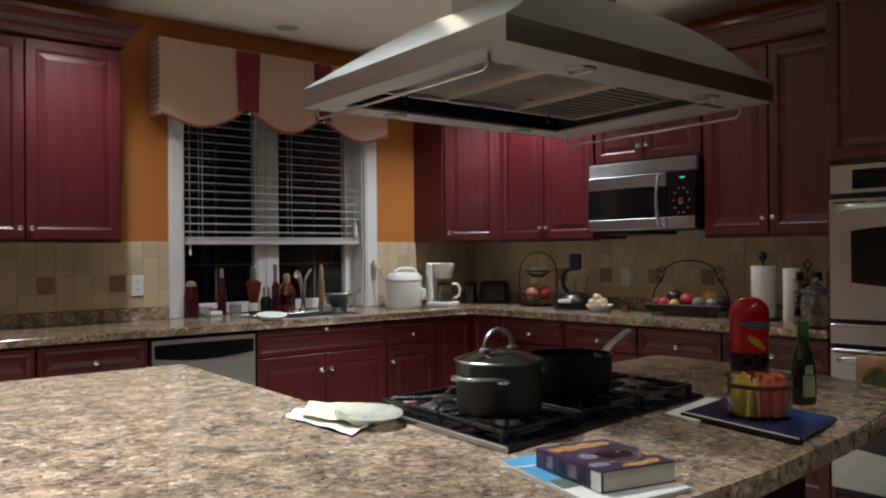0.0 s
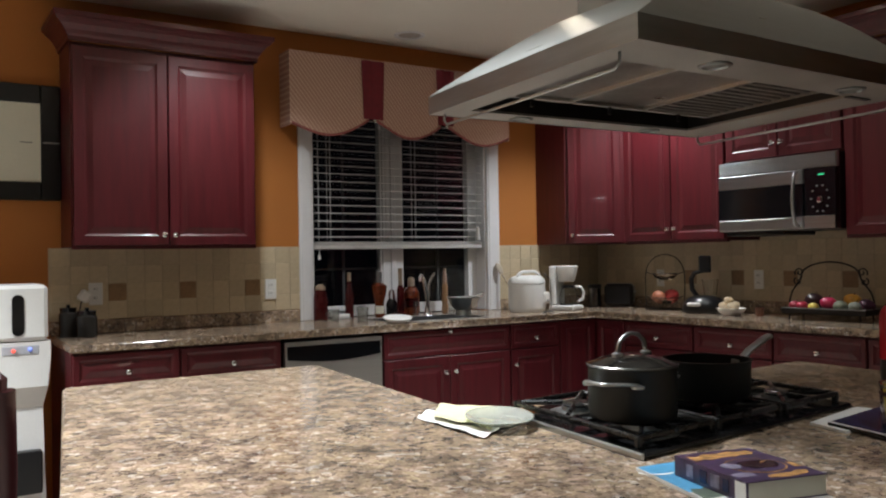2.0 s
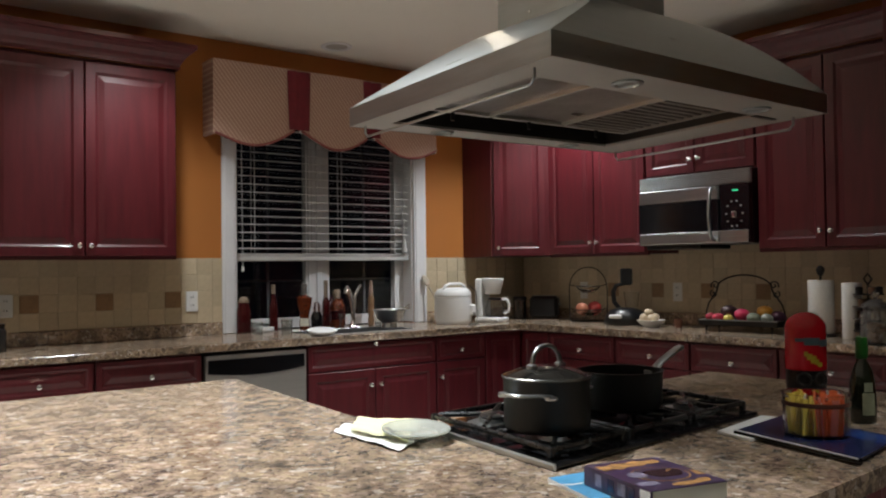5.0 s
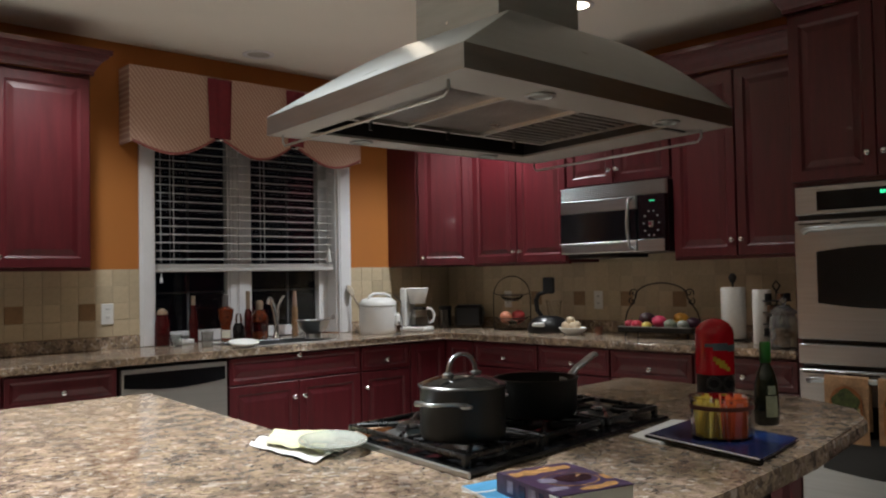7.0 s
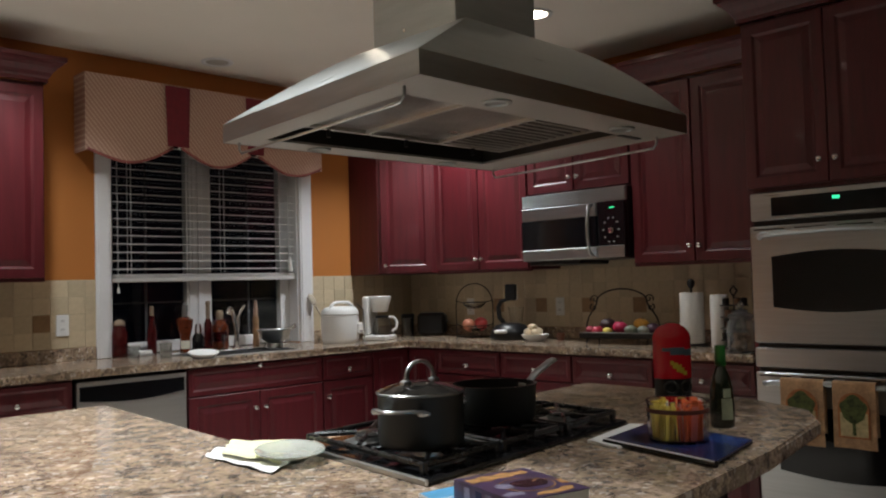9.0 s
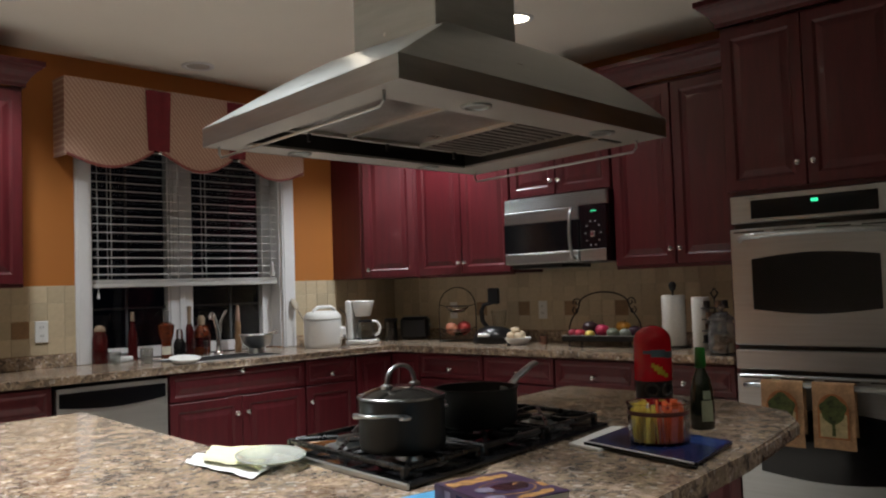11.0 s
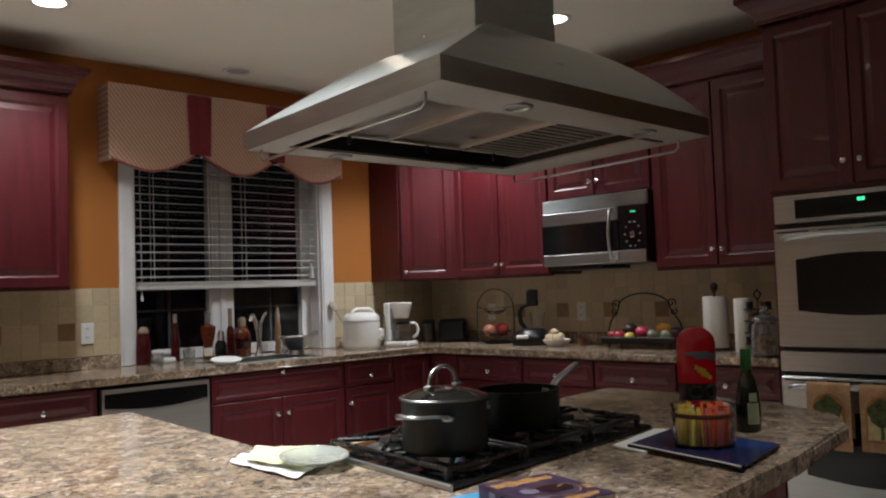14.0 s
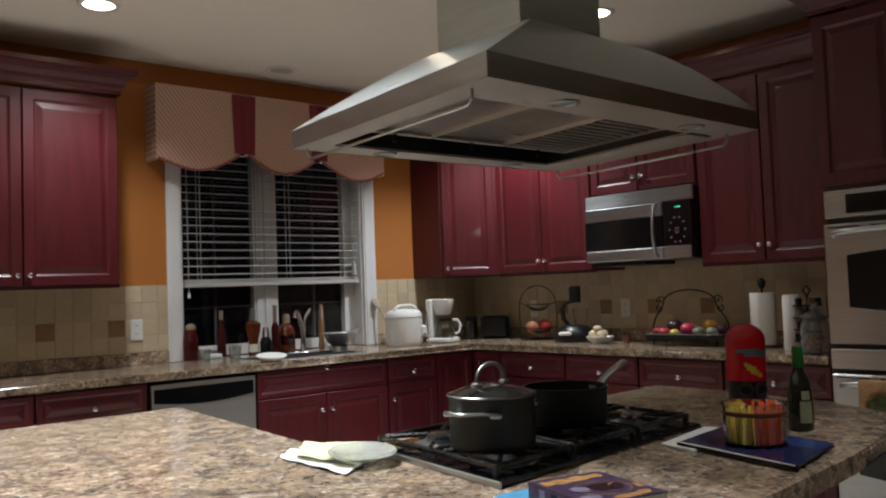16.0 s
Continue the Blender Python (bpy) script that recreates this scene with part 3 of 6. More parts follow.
for i in range(7):
    part("slat", boxes((0.004, MW - 0.004, MF, MF + 0.02, 1.779 + i * 0.0112, 1.7865 + i * 0.0112), bevel=0.002), STEEL, vent)
mdoor = part("door", boxes((0.0, 0.565, MF - 0.004, MF + 0.03, 1.690, 1.772), (0.0, 0.565, MF - 0.004, MF + 0.03, 1.434, 1.505), bevel=0.006), STEEL, mw)
part("glass", boxes((0.0, 0.565, MF - 0.002, MF + 0.03, 1.505, 1.690)), BLACK_GLASS, mdoor)
keys = part("control_panel", boxes((0.57, MW, MF - 0.003, MF + 0.03, 1.434, 1.772), bevel=0.003), BLACK_GLASS, mw)
part("steel_strip", boxes((0.57, MW - 0.008, MF - 0.005, MF, 1.434, 1.505), bevel=0.003), STEEL, keys)
part("display", boxes((0.655, 0.69, MF - 0.0045, MF - 0.003, 1.730, 1.738)), glow("green_clock", (0.05, 0.8, 0.35), 0.5), keys)
part("dial", boxes((0.648, 0.682, MF - 0.016, MF - 0.003, 1.578, 1.612), bevel=0.010), CHROME, keys, "round steel dial")
BUTTON = material("grey_button", (0.22, 0.22, 0.22), 0.5)
for i in range(10):
    a = 2 * math.pi * i / 10
    bx, bz = 0.665 + 0.052 * math.cos(a), 1.600 + 0.075 * math.sin(a)
    part("button", boxes((bx - 0.006, bx + 0.006, MF - 0.0045, MF - 0.003, bz - 0.004, bz + 0.004)), BUTTON, keys)
bm = tube(bmesh.new(), [(0.535, MF, 1.76), (0.535, MF - 0.03, 1.75)] + [(0.535, MF - 0.04 - 0.016 * math.sin(math.pi * i / 8), 1.74 - 0.27 * i / 8) for i in range(9)] + [(0.535, MF - 0.03, 1.46), (0.535, MF, 1.45)], 0.010)
part("handle", bm, STEEL, mdoor, "vertical curved steel handle", smooth=50)
part("bottom_plate", boxes((0.02, MW - 0.35, -0.36, -0.05, 1.405, 1.429), bevel=0.004), BLACK_PLASTIC, mw)

# ---------------------------------------------------------------- dishwasher
dw = thing("dishwasher", ON_N(-2.861) @ Matrix.Diagonal((0.977, 1, 0.983, 1)), "stainless steel dishwasher with black pocket handle", "dishwasher")
part("body", boxes((0.004, 0.596, -0.60, -0.02, 0.02, 0.868)), BLACK_PLASTIC, dw)
ddoor = part("door", boxes((0.003, 0.597, -0.640, -0.60, 0.10, 0.735), (0.003, 0.597, -0.640, -0.60, 0.835, 0.866), (0.003, 0.014, -0.640, -0.60, 0.735, 0.835), (0.586, 0.597, -0.640, -0.60, 0.735, 0.835)), SOFT_STEEL, dw)
bm = bmesh.new()
n = 14
up_ = [(0.014 + 0.572 * i / n, 0.843) for i in range(n + 1)]
lo_ = [(0.014 + 0.572 * (1 - i / n), 0.772 - 0.022 * math.sin(math.pi * i / n)) for i in range(n + 1)]
part("handle_pocket", prism_xz(up_ + lo_, -0.643, -0.61), BLACK_GLASS, ddoor, "curved black handle pocket")
part("door_skin", boxes((0.014, 0.586, -0.636, -0.60, 0.735, 0.772)), SOFT_STEEL, ddoor)
part("kick_plate", boxes((0.0, 0.6, -0.56, -0.545, 0.0, 0.10)), BLACK_PLASTIC, dw)

# ---------------------------------------------------------------- valance and blind
val = thing("window_valance", pose(0, -0.16, 0), "scalloped pink-beige patterned valance with maroon pleats", "valance")
ZT = 2.53


def scallop(x0, x1, drop_l, drop_r, belly):
    bm = bmesh.new()
    n, m_ = 20, 10
    front_, back_ = [], []
    for i in range(n + 1):
        u = i / n
        zb = 2.135 + (drop_l * (1 - u) + drop_r * u) - belly * math.sin(math.pi * u)
        col, colb = [], []
        for j in range(m_ + 1):
            w = j / m_
            y = -0.014 * math.sin(math.pi * u) * w - 0.006 * math.sin(3 * math.pi * u) * w
            col.append(bm.verts.new((x0 + (x1 - x0) * u, y, ZT + (zb - ZT) * w)))
            colb.append(bm.verts.new((x0 + (x1 - x0) * u, y + 0.012, ZT + (zb - ZT) * w)))
        front_.append(col)
        back_.append(colb)
    for i in range(n):
        for j in range(m_):
            bm.faces.new((front_[i][j], front_[i + 1][j], front_[i + 1][j + 1], front_[i][j + 1]))
            bm.faces.new((back_[i][j], back_[i][j + 1], back_[i + 1][j + 1], back_[i + 1][j]))
        bm.faces.new((front_[i][m_], front_[i + 1][m_], back_[i + 1][m_], back_[i][m_]))
        bm.faces.new((front_[i][0], back_[i][0], back_[i + 1][0], front_[i + 1][0]))
    for c, d in ((front_[0], back_[0]), (front_[-1], back_[-1])):
        for j in range(m_):
            bm.faces.new((c[j], c[j + 1], d[j + 1], d[j]))
    edge = [front_[i][m_].co.copy() + Vector((0, 0.004, -0.004)) for i in range(n + 1)]
    p = part("panel", bm, FABRIC, val, smooth=60)
    part("piping", tube(bmesh.new(), edge, 0.009, 8), PIPING, p, smooth=60)


scallop(-2.600, -2.085, -0.02, 0.03, 0.085)
scallop(-2.025, -1.545, 0.03, 0.025, 0.095)
scallop(-1.488, -0.985, 0.03, -0.015, 0.085)
for a, b in ((-2.135, -1.975), (-1.580, -1.440)):
    bm = bmesh.new()
    n = 8
    for s in (0, 1):
        vs = [[bm.verts.new((a + (b - a) * (i / n) + (0.012 if j else 0) * (1 - 2 * i / n), -0.002 - 0.012 * abs(math.sin(2 * math.pi * i / n)) - 0.012 + s * 0.006, z)) for i in range(n + 1)] for j, z in enumerate((ZT + 0.001, 2.165))]
        for i in range(n):
            bm.faces.new((vs[0][i], vs[0][i + 1], vs[1][i + 1], vs[1][i]))
    p = part("pleat", bm, MAROON, val, "maroon pleat", smooth=60)
    bm = bmesh.new()
    lathe(bm, [(0, -0.012), (0.012, -0.006), (0.014, 0), (0.010, 0.008), (0, 0.011)], (a + b) / 2, -0.022, 2.155, 12)
    part("button", bm, CHROME, p, smooth=60)
part("side_return", boxes((-2.612, -2.600, 0, 0.155, 2.10, ZT)), FABRIC, val)
part("side_return", boxes((-0.985, -0.973, 0, 0.155, 2.10, ZT)), FABRIC, val)
part("mounting_board", boxes((-2.612, -0.973, 0.0, 0.158, ZT, ZT + 0.015)), FABRIC, val)

blind = thing("window_blind", pose(0, 0.045, 0), "white horizontal slat blind, half lowered and open", "blind")
BX0, BX1 = WX0 + 0.018, WX1 - 0.018
bm = bmesh.new()
prof = [(-0.024, -0.004), (-0.008, 0.0005), (0.008, 0.002), (0.024, 0.001)]
top_v = [[bm.verts.new((x, y, z)) for y, z in prof] for x in (BX0, BX1)]
bot_v = [[bm.verts.new((x, y, z - 0.0020)) for y, z in prof] for x in (BX0, BX1)]
for k in range(3):
    bm.faces.new((top_v[0][k], top_v[1][k], top_v[1][k + 1], top_v[0][k + 1]))
    bm.faces.new((bot_v[0][k], bot_v[0][k + 1], bot_v[1][k + 1], bot_v[1][k]))
bm.faces.new((top_v[0][0], bot_v[0][0], bot_v[1][0], top_v[1][0]))
bm.faces.new((top_v[0][3], top_v[1][3], bot_v[1][3], bot_v[0][3]))
slat = finish(bm, "slat", BLIND)
for i in range(18):
    s = new("slat", slat)
    s.parent = blind
    s.location = (0, 0, 1.435 + i * 0.0505)
part("bottom_rail", boxes((BX0, BX1, -0.026, 0.026, 1.354, 1.378), bevel=0.004), BLIND, blind)
for i in range(5):
    s = new("slat", slat)
    s.parent = blind
    s.location = (0, 0, 1.383 + i * 0.0042)
part("head_rail", boxes((BX0, BX1, -0.03, 0.03, 2.34, 2.395)), BLIND, blind)
for x in (BX0 + 0.12, (BX0 + BX1) / 2 - 0.1, (BX0 + BX1) / 2 + 0.1, BX1 - 0.12):
    for y in (-0.026, 0.026):
        part("ladder_cord", boxes((x - 0.0015, x + 0.0015, y - 0.001, y + 0.001, 1.384, 2.34)), BLIND, blind)
part("pull_cord", tube(bmesh.new(), [(BX1 - 0.05, -0.034, 2.34), (BX1 - 0.045, -0.036, 1.5)], 0.002, 6), BLIND, blind)
part("tassel", lathe(bmesh.new(), [(0, 0.10), (0.006, 0.095), (0.012, 0.06), (0.02, 0.0), (0, 0.0)], BX1 - 0.045, -0.036, 1.41, 10), BLIND, blind, "white cord tassel", smooth=50)
part("tilt_cord", tube(bmesh.new(), [(BX0 + 0.03, -0.034, 2.34), (BX0 + 0.035, -0.035, 1.32)], 0.0018, 6), BLIND, blind)
part("tassel", lathe(bmesh.new(), [(0, 0.035), (0.006, 0.03), (0.009, 0.0), (0, 0.0)], BX0 + 0.035, -0.035, 1.29, 10), BLIND, blind, smooth=50)

# ---------------------------------------------------------------- island
island = thing("kitchen_island", pose(0, 0, 0), "L-shaped island with speckled granite top", "island")
# Panel colour is near black to hold the shade under the granite overhang.
ISLAND_SHADED = material("island_panel_shaded", (0.020, 0.008, 0.007), 0.45, var=0.3, scale=5, stretch=(7, 7, 0.7))
top = [(-4.15, -2.035), (-4.36, -3.40), (-4.44, -4.10), (-3.20, -4.10), (-2.75, -4.066), (-2.31, -4.005), (-2.15, -3.92), (-2.03, -3.70), (-1.97, -3.30), (-1.95, -3.03), (-3.425, -3.165), (-3.308, -2.03)]
part("granite_top", prism(bmesh.new(), top, 0.874, 0.914, bevel=0.008), GRANITE, island)
inner = [(-3.88, -2.10), (-3.88, -3.80), (-2.42, -3.80), (-2.15, -3.62), (-2.05, -3.12), (-3.50, -3.25), (-3.39, -2.10)]
part("base", prism(bmesh.new(), inner, 0.0, 0.8735), ISLAND_SHADED, island)

# ---------------------------------------------------------------- cooktop
ct = thing("gas_cooktop", pose(-3.036, -3.462, 0.914), "black gas cooktop with iron grates and steel trim", "cooktop")
CW, CD = 0.388, 0.248
part("tray", boxes((-CW, CW, -CD - 0.008, CD, 0.0, 0.012), bevel=0.005), ENAMEL, ct)
part("trim", boxes((-CW - 0.008, -CW, -CD - 0.008, CD + 0.008, 0, 0.013), bevel=0.002), STEEL, ct, "bright steel edge")
burners = ((-0.255, 0.12, 0.04), (-0.255, -0.115, 0.045), (0.0, 0.02, 0.055), (0.255, 0.12, 0.045), (0.255, -0.115, 0.04))
for x, y, r in burners:
    b = part("burner", lathe(bmesh.new(), [(r * 1.95, 0.0125), (r * 1.85, 0.015), (r * 1.2, 0.0165), (r, 0.020), (r, 0.030), (0, 0.030)], x, y, 0, 24), STEEL, ct, smooth=40)
    part("cap", lathe(bmesh.new(), [(r * 0.92, 0.030), (r * 0.95, 0.034), (r * 0.8, 0.038), (0, 0.039)], x, y, 0, 24), IRON, b, smooth=40)
for i, (x0, x1) in enumerate(((-0.375, -0.135), (-0.120, 0.120), (0.135, 0.372))):
    bm = bmesh.new()
    y0, y1 = -0.225, 0.235
    zt = 0.037
    for x in (x0 + 0.006, x1 - 0.006):
        box(bm, x - 0.006, x + 0.006, y0, y1, zt - 0.012, zt, 0.003)
    for y in (y0 + 0.006, (y0 + y1) / 2, y1 - 0.006):
        box(bm, x0, x1, y - 0.006, y + 0.006, zt - 0.012, zt, 0.003)
    cx = (x0 + x1) / 2
    for y in ((y0 + y1) / 2 - 0.122, (y0 + y1) / 2 + 0.122):
        for a in range(4):
            an = radians(45 + 90 * a)
            p0, p1 = (cx + 0.03 * math.cos(an), y + 0.03 * math.sin(an)), (cx + 0.145 * math.cos(an), y + 0.135 * math.sin(an))
            tube(bm, [(*p0, zt - 0.002), (*p1, zt - 0.004)], 0.006, 6)
        box(bm, cx - 0.006, cx + 0.006, y - 0.11, y - 0.03, zt - 0.012, zt + 0.002, 0.003)
    for x in (x0 + 0.006, x1 - 0.006):
        for y in (y0 + 0.006, y1 - 0.006):
            box(bm, x - 0.008, x + 0.008, y - 0.008, y + 0.008, 0.012, zt, 0.003)
    part("grate", bm, IRON, ct, "black cast-iron grate")

# the cooktop follows the island's edges, which are not square to the walls
SW, SE, NW = Vector((-3.430, -3.715)), Vector((-2.640, -3.645)), Vector((-3.370, -3.215))
at = Vector((-3.036, -3.462))
for ob in ct.children_recursive:
    for v in ob.data.vertices:
        p = SW + (SE - SW) * ((v.co.x + CW + 0.008) / (2 * CW + 0.008)) + (NW - SW) * ((v.co.y + CD + 0.008) / (2 * CD + 0.016)) - at
        v.co.x, v.co.y = p.x, p.y

# ---------------------------------------------------------------- pots
PZ = 0.952
DARK_STEEL = material("dull_dark_steel", (0.16, 0.16, 0.155), 0.32, 1.0, var=0.1)
pot = thing("stock_pot", pose(-3.286, -3.553, PZ) @ Matrix.Diagonal((1.01, 1.01, 0.81, 1)), "dark grey anodized stock pot with glass lid on the grate", "pot")
R = 0.090
part("body", lathe(bmesh.new(), [(0, 0), (R - 0.012, 0), (R - 0.003, 0.006), (R, 0.02), (R, 0.130), (R + 0.003, 0.135), (R - 0.003, 0.135), (R - 0.004, 0.012), (0, 0.010)], seg=48), ANODIZED, pot, smooth=40)
lid = part("lid", lathe(bmesh.new(), [(R + 0.001, 0.1365), (R + 0.001, 0.141), (R - 0.008, 0.145), (R - 0.025, 0.154), (R - 0.05, 0.162), (0.02, 0.166), (0, 0.167), (0, 0.1365)], seg=48),
           material("smoky_glass_lid", (0.012, 0.011, 0.010), 0.09, 0.0, bump=0), pot, "domed smoky glass lid", smooth=50)
part("rim", lathe(bmesh.new(), [(R + 0.003, 0.136), (R + 0.0042, 0.139), (R + 0.0015, 0.142)], seg=48), DARK_STEEL, lid, smooth=50)
bm = tube(bmesh.new(), [(-0.038, 0, 0.163), (-0.037, 0, 0.177)] + arc(0, 0, 0.177, 0.036, 180, 0, 14, "xz", 0.040) + [(0.037, 0, 0.177), (0.038, 0, 0.163)], 0.0052)
bmesh.ops.rotate(bm, cent=(0, 0, 0), matrix=Matrix.Rotation(radians(-4), 3, "Z"), verts=bm.verts)
for x_ in (-0.038, 0.038):
    lathe(bm, [(0.012, 0.158), (0.012, 0.168), (0.006, 0.172), (0, 0.172)], x_, -x_ * 0.07, 0, 12)
part("lid_handle", bm, STEEL, lid, "arched steel handle", smooth=50)
for an in (135, -45, ):
    bm = tube(bmesh.new(), [(R - 0.002, -0.052, 0.102), (R + 0.02, -0.050, 0.106)] + [(R + 0.02 + 0.030 * math.sin(math.pi * i / 10), -0.048 + 0.096 * i / 10, 0.108) for i in range(1, 10)] + [(R + 0.02, 0.050, 0.106), (R - 0.002, 0.052, 0.102)], 0.0045)
    for s in (-1, 1):
        lathe(bm, [(0, 0), (0.012, 0.002), (0.014, 0.008), (0, 0.014)], R - 0.0, s * 0.052, 0.092, 10)
    bmesh.ops.rotate(bm, cent=(0, 0, 0), matrix=Matrix.Rotation(radians(an + 65), 3, "Z"), verts=bm.verts)
    part("side_handle", bm, STEEL, pot, "steel loop handle", smooth=50)

pan = thing("saucepan", pose(-2.972, -3.485, PZ) @ Matrix.Diagonal((1, 1, 0.86, 1)), "dark anodized saucepan with steel handle on the grate", "saucepan")
R = 0.100
part("body", lathe(bmesh.new(), [(0, 0), (R - 0.02, 0), (R - 0.008, 0.006), (R - 0.002, 0.02), (R, 0.10), (R + 0.004, 0.108), (R - 0.003, 0.108), (R - 0.006, 0.02), (R - 0.02, 0.010), (0, 0.009)], seg=48), ANODIZED, pan, smooth=40)
bm = tube(bmesh.new(), [(R - 0.004, 0, 0.088), (R + 0.022, 0, 0.098), (R + 0.045, 0, 0.118), (R + 0.105, 0, 0.150), (R + 0.118, 0, 0.154)], 0.0080)
bmesh.ops.scale(bm, vec=(1, 1.45, 1), verts=bm.verts)
bmesh.ops.rotate(bm, cent=(0, 0, 0), matrix=Matrix.Rotation(radians(-4), 3, "Z"), verts=bm.verts)
part("handle", bm, STEEL, pan, "brushed steel handle", smooth=50)
part("rivet_plate", boxes((R - 0.006, R + 0.006, -0.034, 0.006, 0.068, 0.098), bevel=0.003), STEEL, pan)

# ---------------------------------------------------------------- range hood
hood = thing("range_hood", pose(0, 0, 0), "stainless steel island range hood with chimney", "range hood")
HSW, HSE, HNE, HNW = (-3.393, -3.688), (-2.335, -3.680), (-2.205, -2.835), (-3.295, -2.790)
HB, HT, KB = 1.698, 1.750, 1.985
KX0, KX1, KY0, KY1 = -2.915, -2.575, -3.335, -3.000


def on_hood(u, v):
    """Plan of the canopy: u from its west to its east edge, v from south to north."""
    a = [HSW[i] + (HSE[i] - HSW[i]) * u for i in (0, 1)]
    b = [HNW[i] + (HNE[i] - HNW[i]) * u for i in (0, 1)]
    return tuple(a[i] + (b[i] - a[i]) * v for i in (0, 1))


def hood_slab(bm, u0, u1, v0, v1, z0, z1):
    ring = [on_hood(u, v) for u, v in ((u0, v0), (u1, v0), (u1, v1), (u0, v1))]
    return prism(bm, ring, z0, z1)


CORNERS = (HSW, HSE, HNE, HNW)
NECK = ((KX0, KY0), (KX1, KY0), (KX1, KY1), (KX0, KY1))
bm = bmesh.new()
rings = [[bm.verts.new((*p, HB)) for p in CORNERS], [bm.verts.new((*p, HT)) for p in CORNERS]]
n = 14
for i in range(1, n + 1):
    w = i / n
    g = 0.35 * math.sin(w * math.pi / 2) + 0.65 * w
    bow = 1 - math.sqrt(max(0.0, 1 - g * g))
    fx, fy = 0.10 * bow + 0.90 * g, 0.50 * bow + 0.50 * g
    rings.append([bm.verts.new((p[0] + (q[0] - p[0]) * fx, p[1] + (q[1] - p[1]) * fy, HT + (KB - HT) * g)) for p, q in zip(CORNERS, NECK)])
for a, b in zip(rings, rings[1:]):
    for k in range(4):
        j = (k + 1) % 4
        bm.faces.new((a[k], a[j], b[j], b[k]))
part("canopy", bm, HOOD_STEEL, hood, smooth=25)
chim = part("chimney", boxes((KX0, KX1, KY0, KY1, KB - 0.05, CEIL - 0.002), bevel=0.002), HOOD_STEEL, hood)
part("screw", boxes((KX0 - 0.003, KX0, KY1 - 0.14, KY1 - 0.132, KB + 0.02, KB + 0.028)), CHROME, chim)
# underside: flat rim, deep recess, three baffle filters, four lamps
U0, U1, V0, V1 = 0.075, 0.865, 0.165, 0.885
bm = bmesh.new()
for q in ((0.003, 0.997, 0.003, V0), (0.003, 0.997, V1, 0.997), (0.003, U0, V0, V1), (U1, 0.997, V0, V1)):
    hood_slab(bm, *q, HB + 0.001, HB + 0.008)
part("rim", bm, LIT_RIM_STEEL, hood)
# Recess walls and roof are coloured dark grey for the shade inside.
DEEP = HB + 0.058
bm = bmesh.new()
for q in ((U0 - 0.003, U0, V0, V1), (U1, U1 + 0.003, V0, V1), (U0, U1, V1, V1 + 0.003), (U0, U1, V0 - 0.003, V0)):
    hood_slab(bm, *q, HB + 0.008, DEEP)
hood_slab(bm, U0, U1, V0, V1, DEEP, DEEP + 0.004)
part("recess", bm, material("recess_shade_grey", (0.05, 0.048, 0.046), 0.35, 0.7, bump=0), hood)
FILTER_STEEL = material("filter_steel", (0.36, 0.355, 0.34), 0.30, 1.0, var=0.35, scale=9, bump=0.05)
for i in range(3):
    w = (U1 - U0) / 3
    a, b = U0 + i * w + 0.006, U0 + (i + 1) * w - 0.004
    f = part("filter", hood_slab(bmesh.new(), a, b, V0 + 0.015, V1 - 0.11, DEEP - 0.020, DEEP - 0.014), FILTER_STEEL, hood, "steel baffle filter")
    for v0, v1 in ((V0 + 0.012, V0 + 0.032), (V1 - 0.128, V1 - 0.108)):
        part("filter_frame", hood_slab(bmesh.new(), a, b, v0, v1, DEEP - 0.030, DEEP - 0.020), LIT_RIM_STEEL, f)
    part("filter_frame", hood_slab(bmesh.new(), b - 0.010, b, V0 + 0.032, V1 - 0.128, DEEP - 0.030, DEEP - 0.020), LIT_RIM_STEEL, f)
    for k in range(14 if i == 2 else 0):
        q = V0 + 0.045 + k * (V1 - V0 - 0.20) / 13
        part("baffle", hood_slab(bmesh.new(), a + 0.006, b - 0.014, q, q + 0.018, DEEP - 0.027, DEEP - 0.0205), FILTER_STEEL, f)
    x, y = on_hood((a + b) / 2, V1 - 0.118)
    part("latch", lathe(bmesh.new(), [(0, 0), (0.006, 0), (0.006, 0.022), (0, 0.022)], x, y, DEEP - 0.052, 10), BLACK_PLASTIC, f)
for u, v in ((0.287, 0.082), (0.783, 0.090), (0.265, 0.940), (0.745, 0.945)):
    x, y = on_hood(u, v)
    lamp = part("lamp", lathe(bmesh.new(), [(0.036, 0.002), (0.036, -0.003), (0.028, -0.005), (0.024, 0.0)], x, y, HB, 24), HOOD_STEEL, hood, "unlit round lamp", smooth=40)
    part("glass", lathe(bmesh.new(), [(0.025, -0.001), (0, -0.002)], x, y, HB, 24), material("frosted_lamp_glass", (0.22, 0.22, 0.20), 0.4, bump=0), lamp)
x, y = on_hood(0.90, 0.16)
part("switch_plate", boxes((x - 0.05, x + 0.05, y - 0.008, y + 0.008, HB - 0.002, HB + 0.001)), BLACK_PLASTIC, hood, "narrow dark switch slot")
for u in (0.030, 0.965):
    pts = [(u, 0.10, 0), (u, 0.10, -0.020), (u, 0.115, -0.032), (u, 0.945, -0.032), (u, 0.960, -0.020), (u, 0.960, 0)]
    bm = tube(bmesh.new(), [(*on_hood(p, q), HB + d) for p, q, d in pts], 0.0036)
    part("rail", bm, STEEL, hood, "thin steel utensil rail", smooth=50)


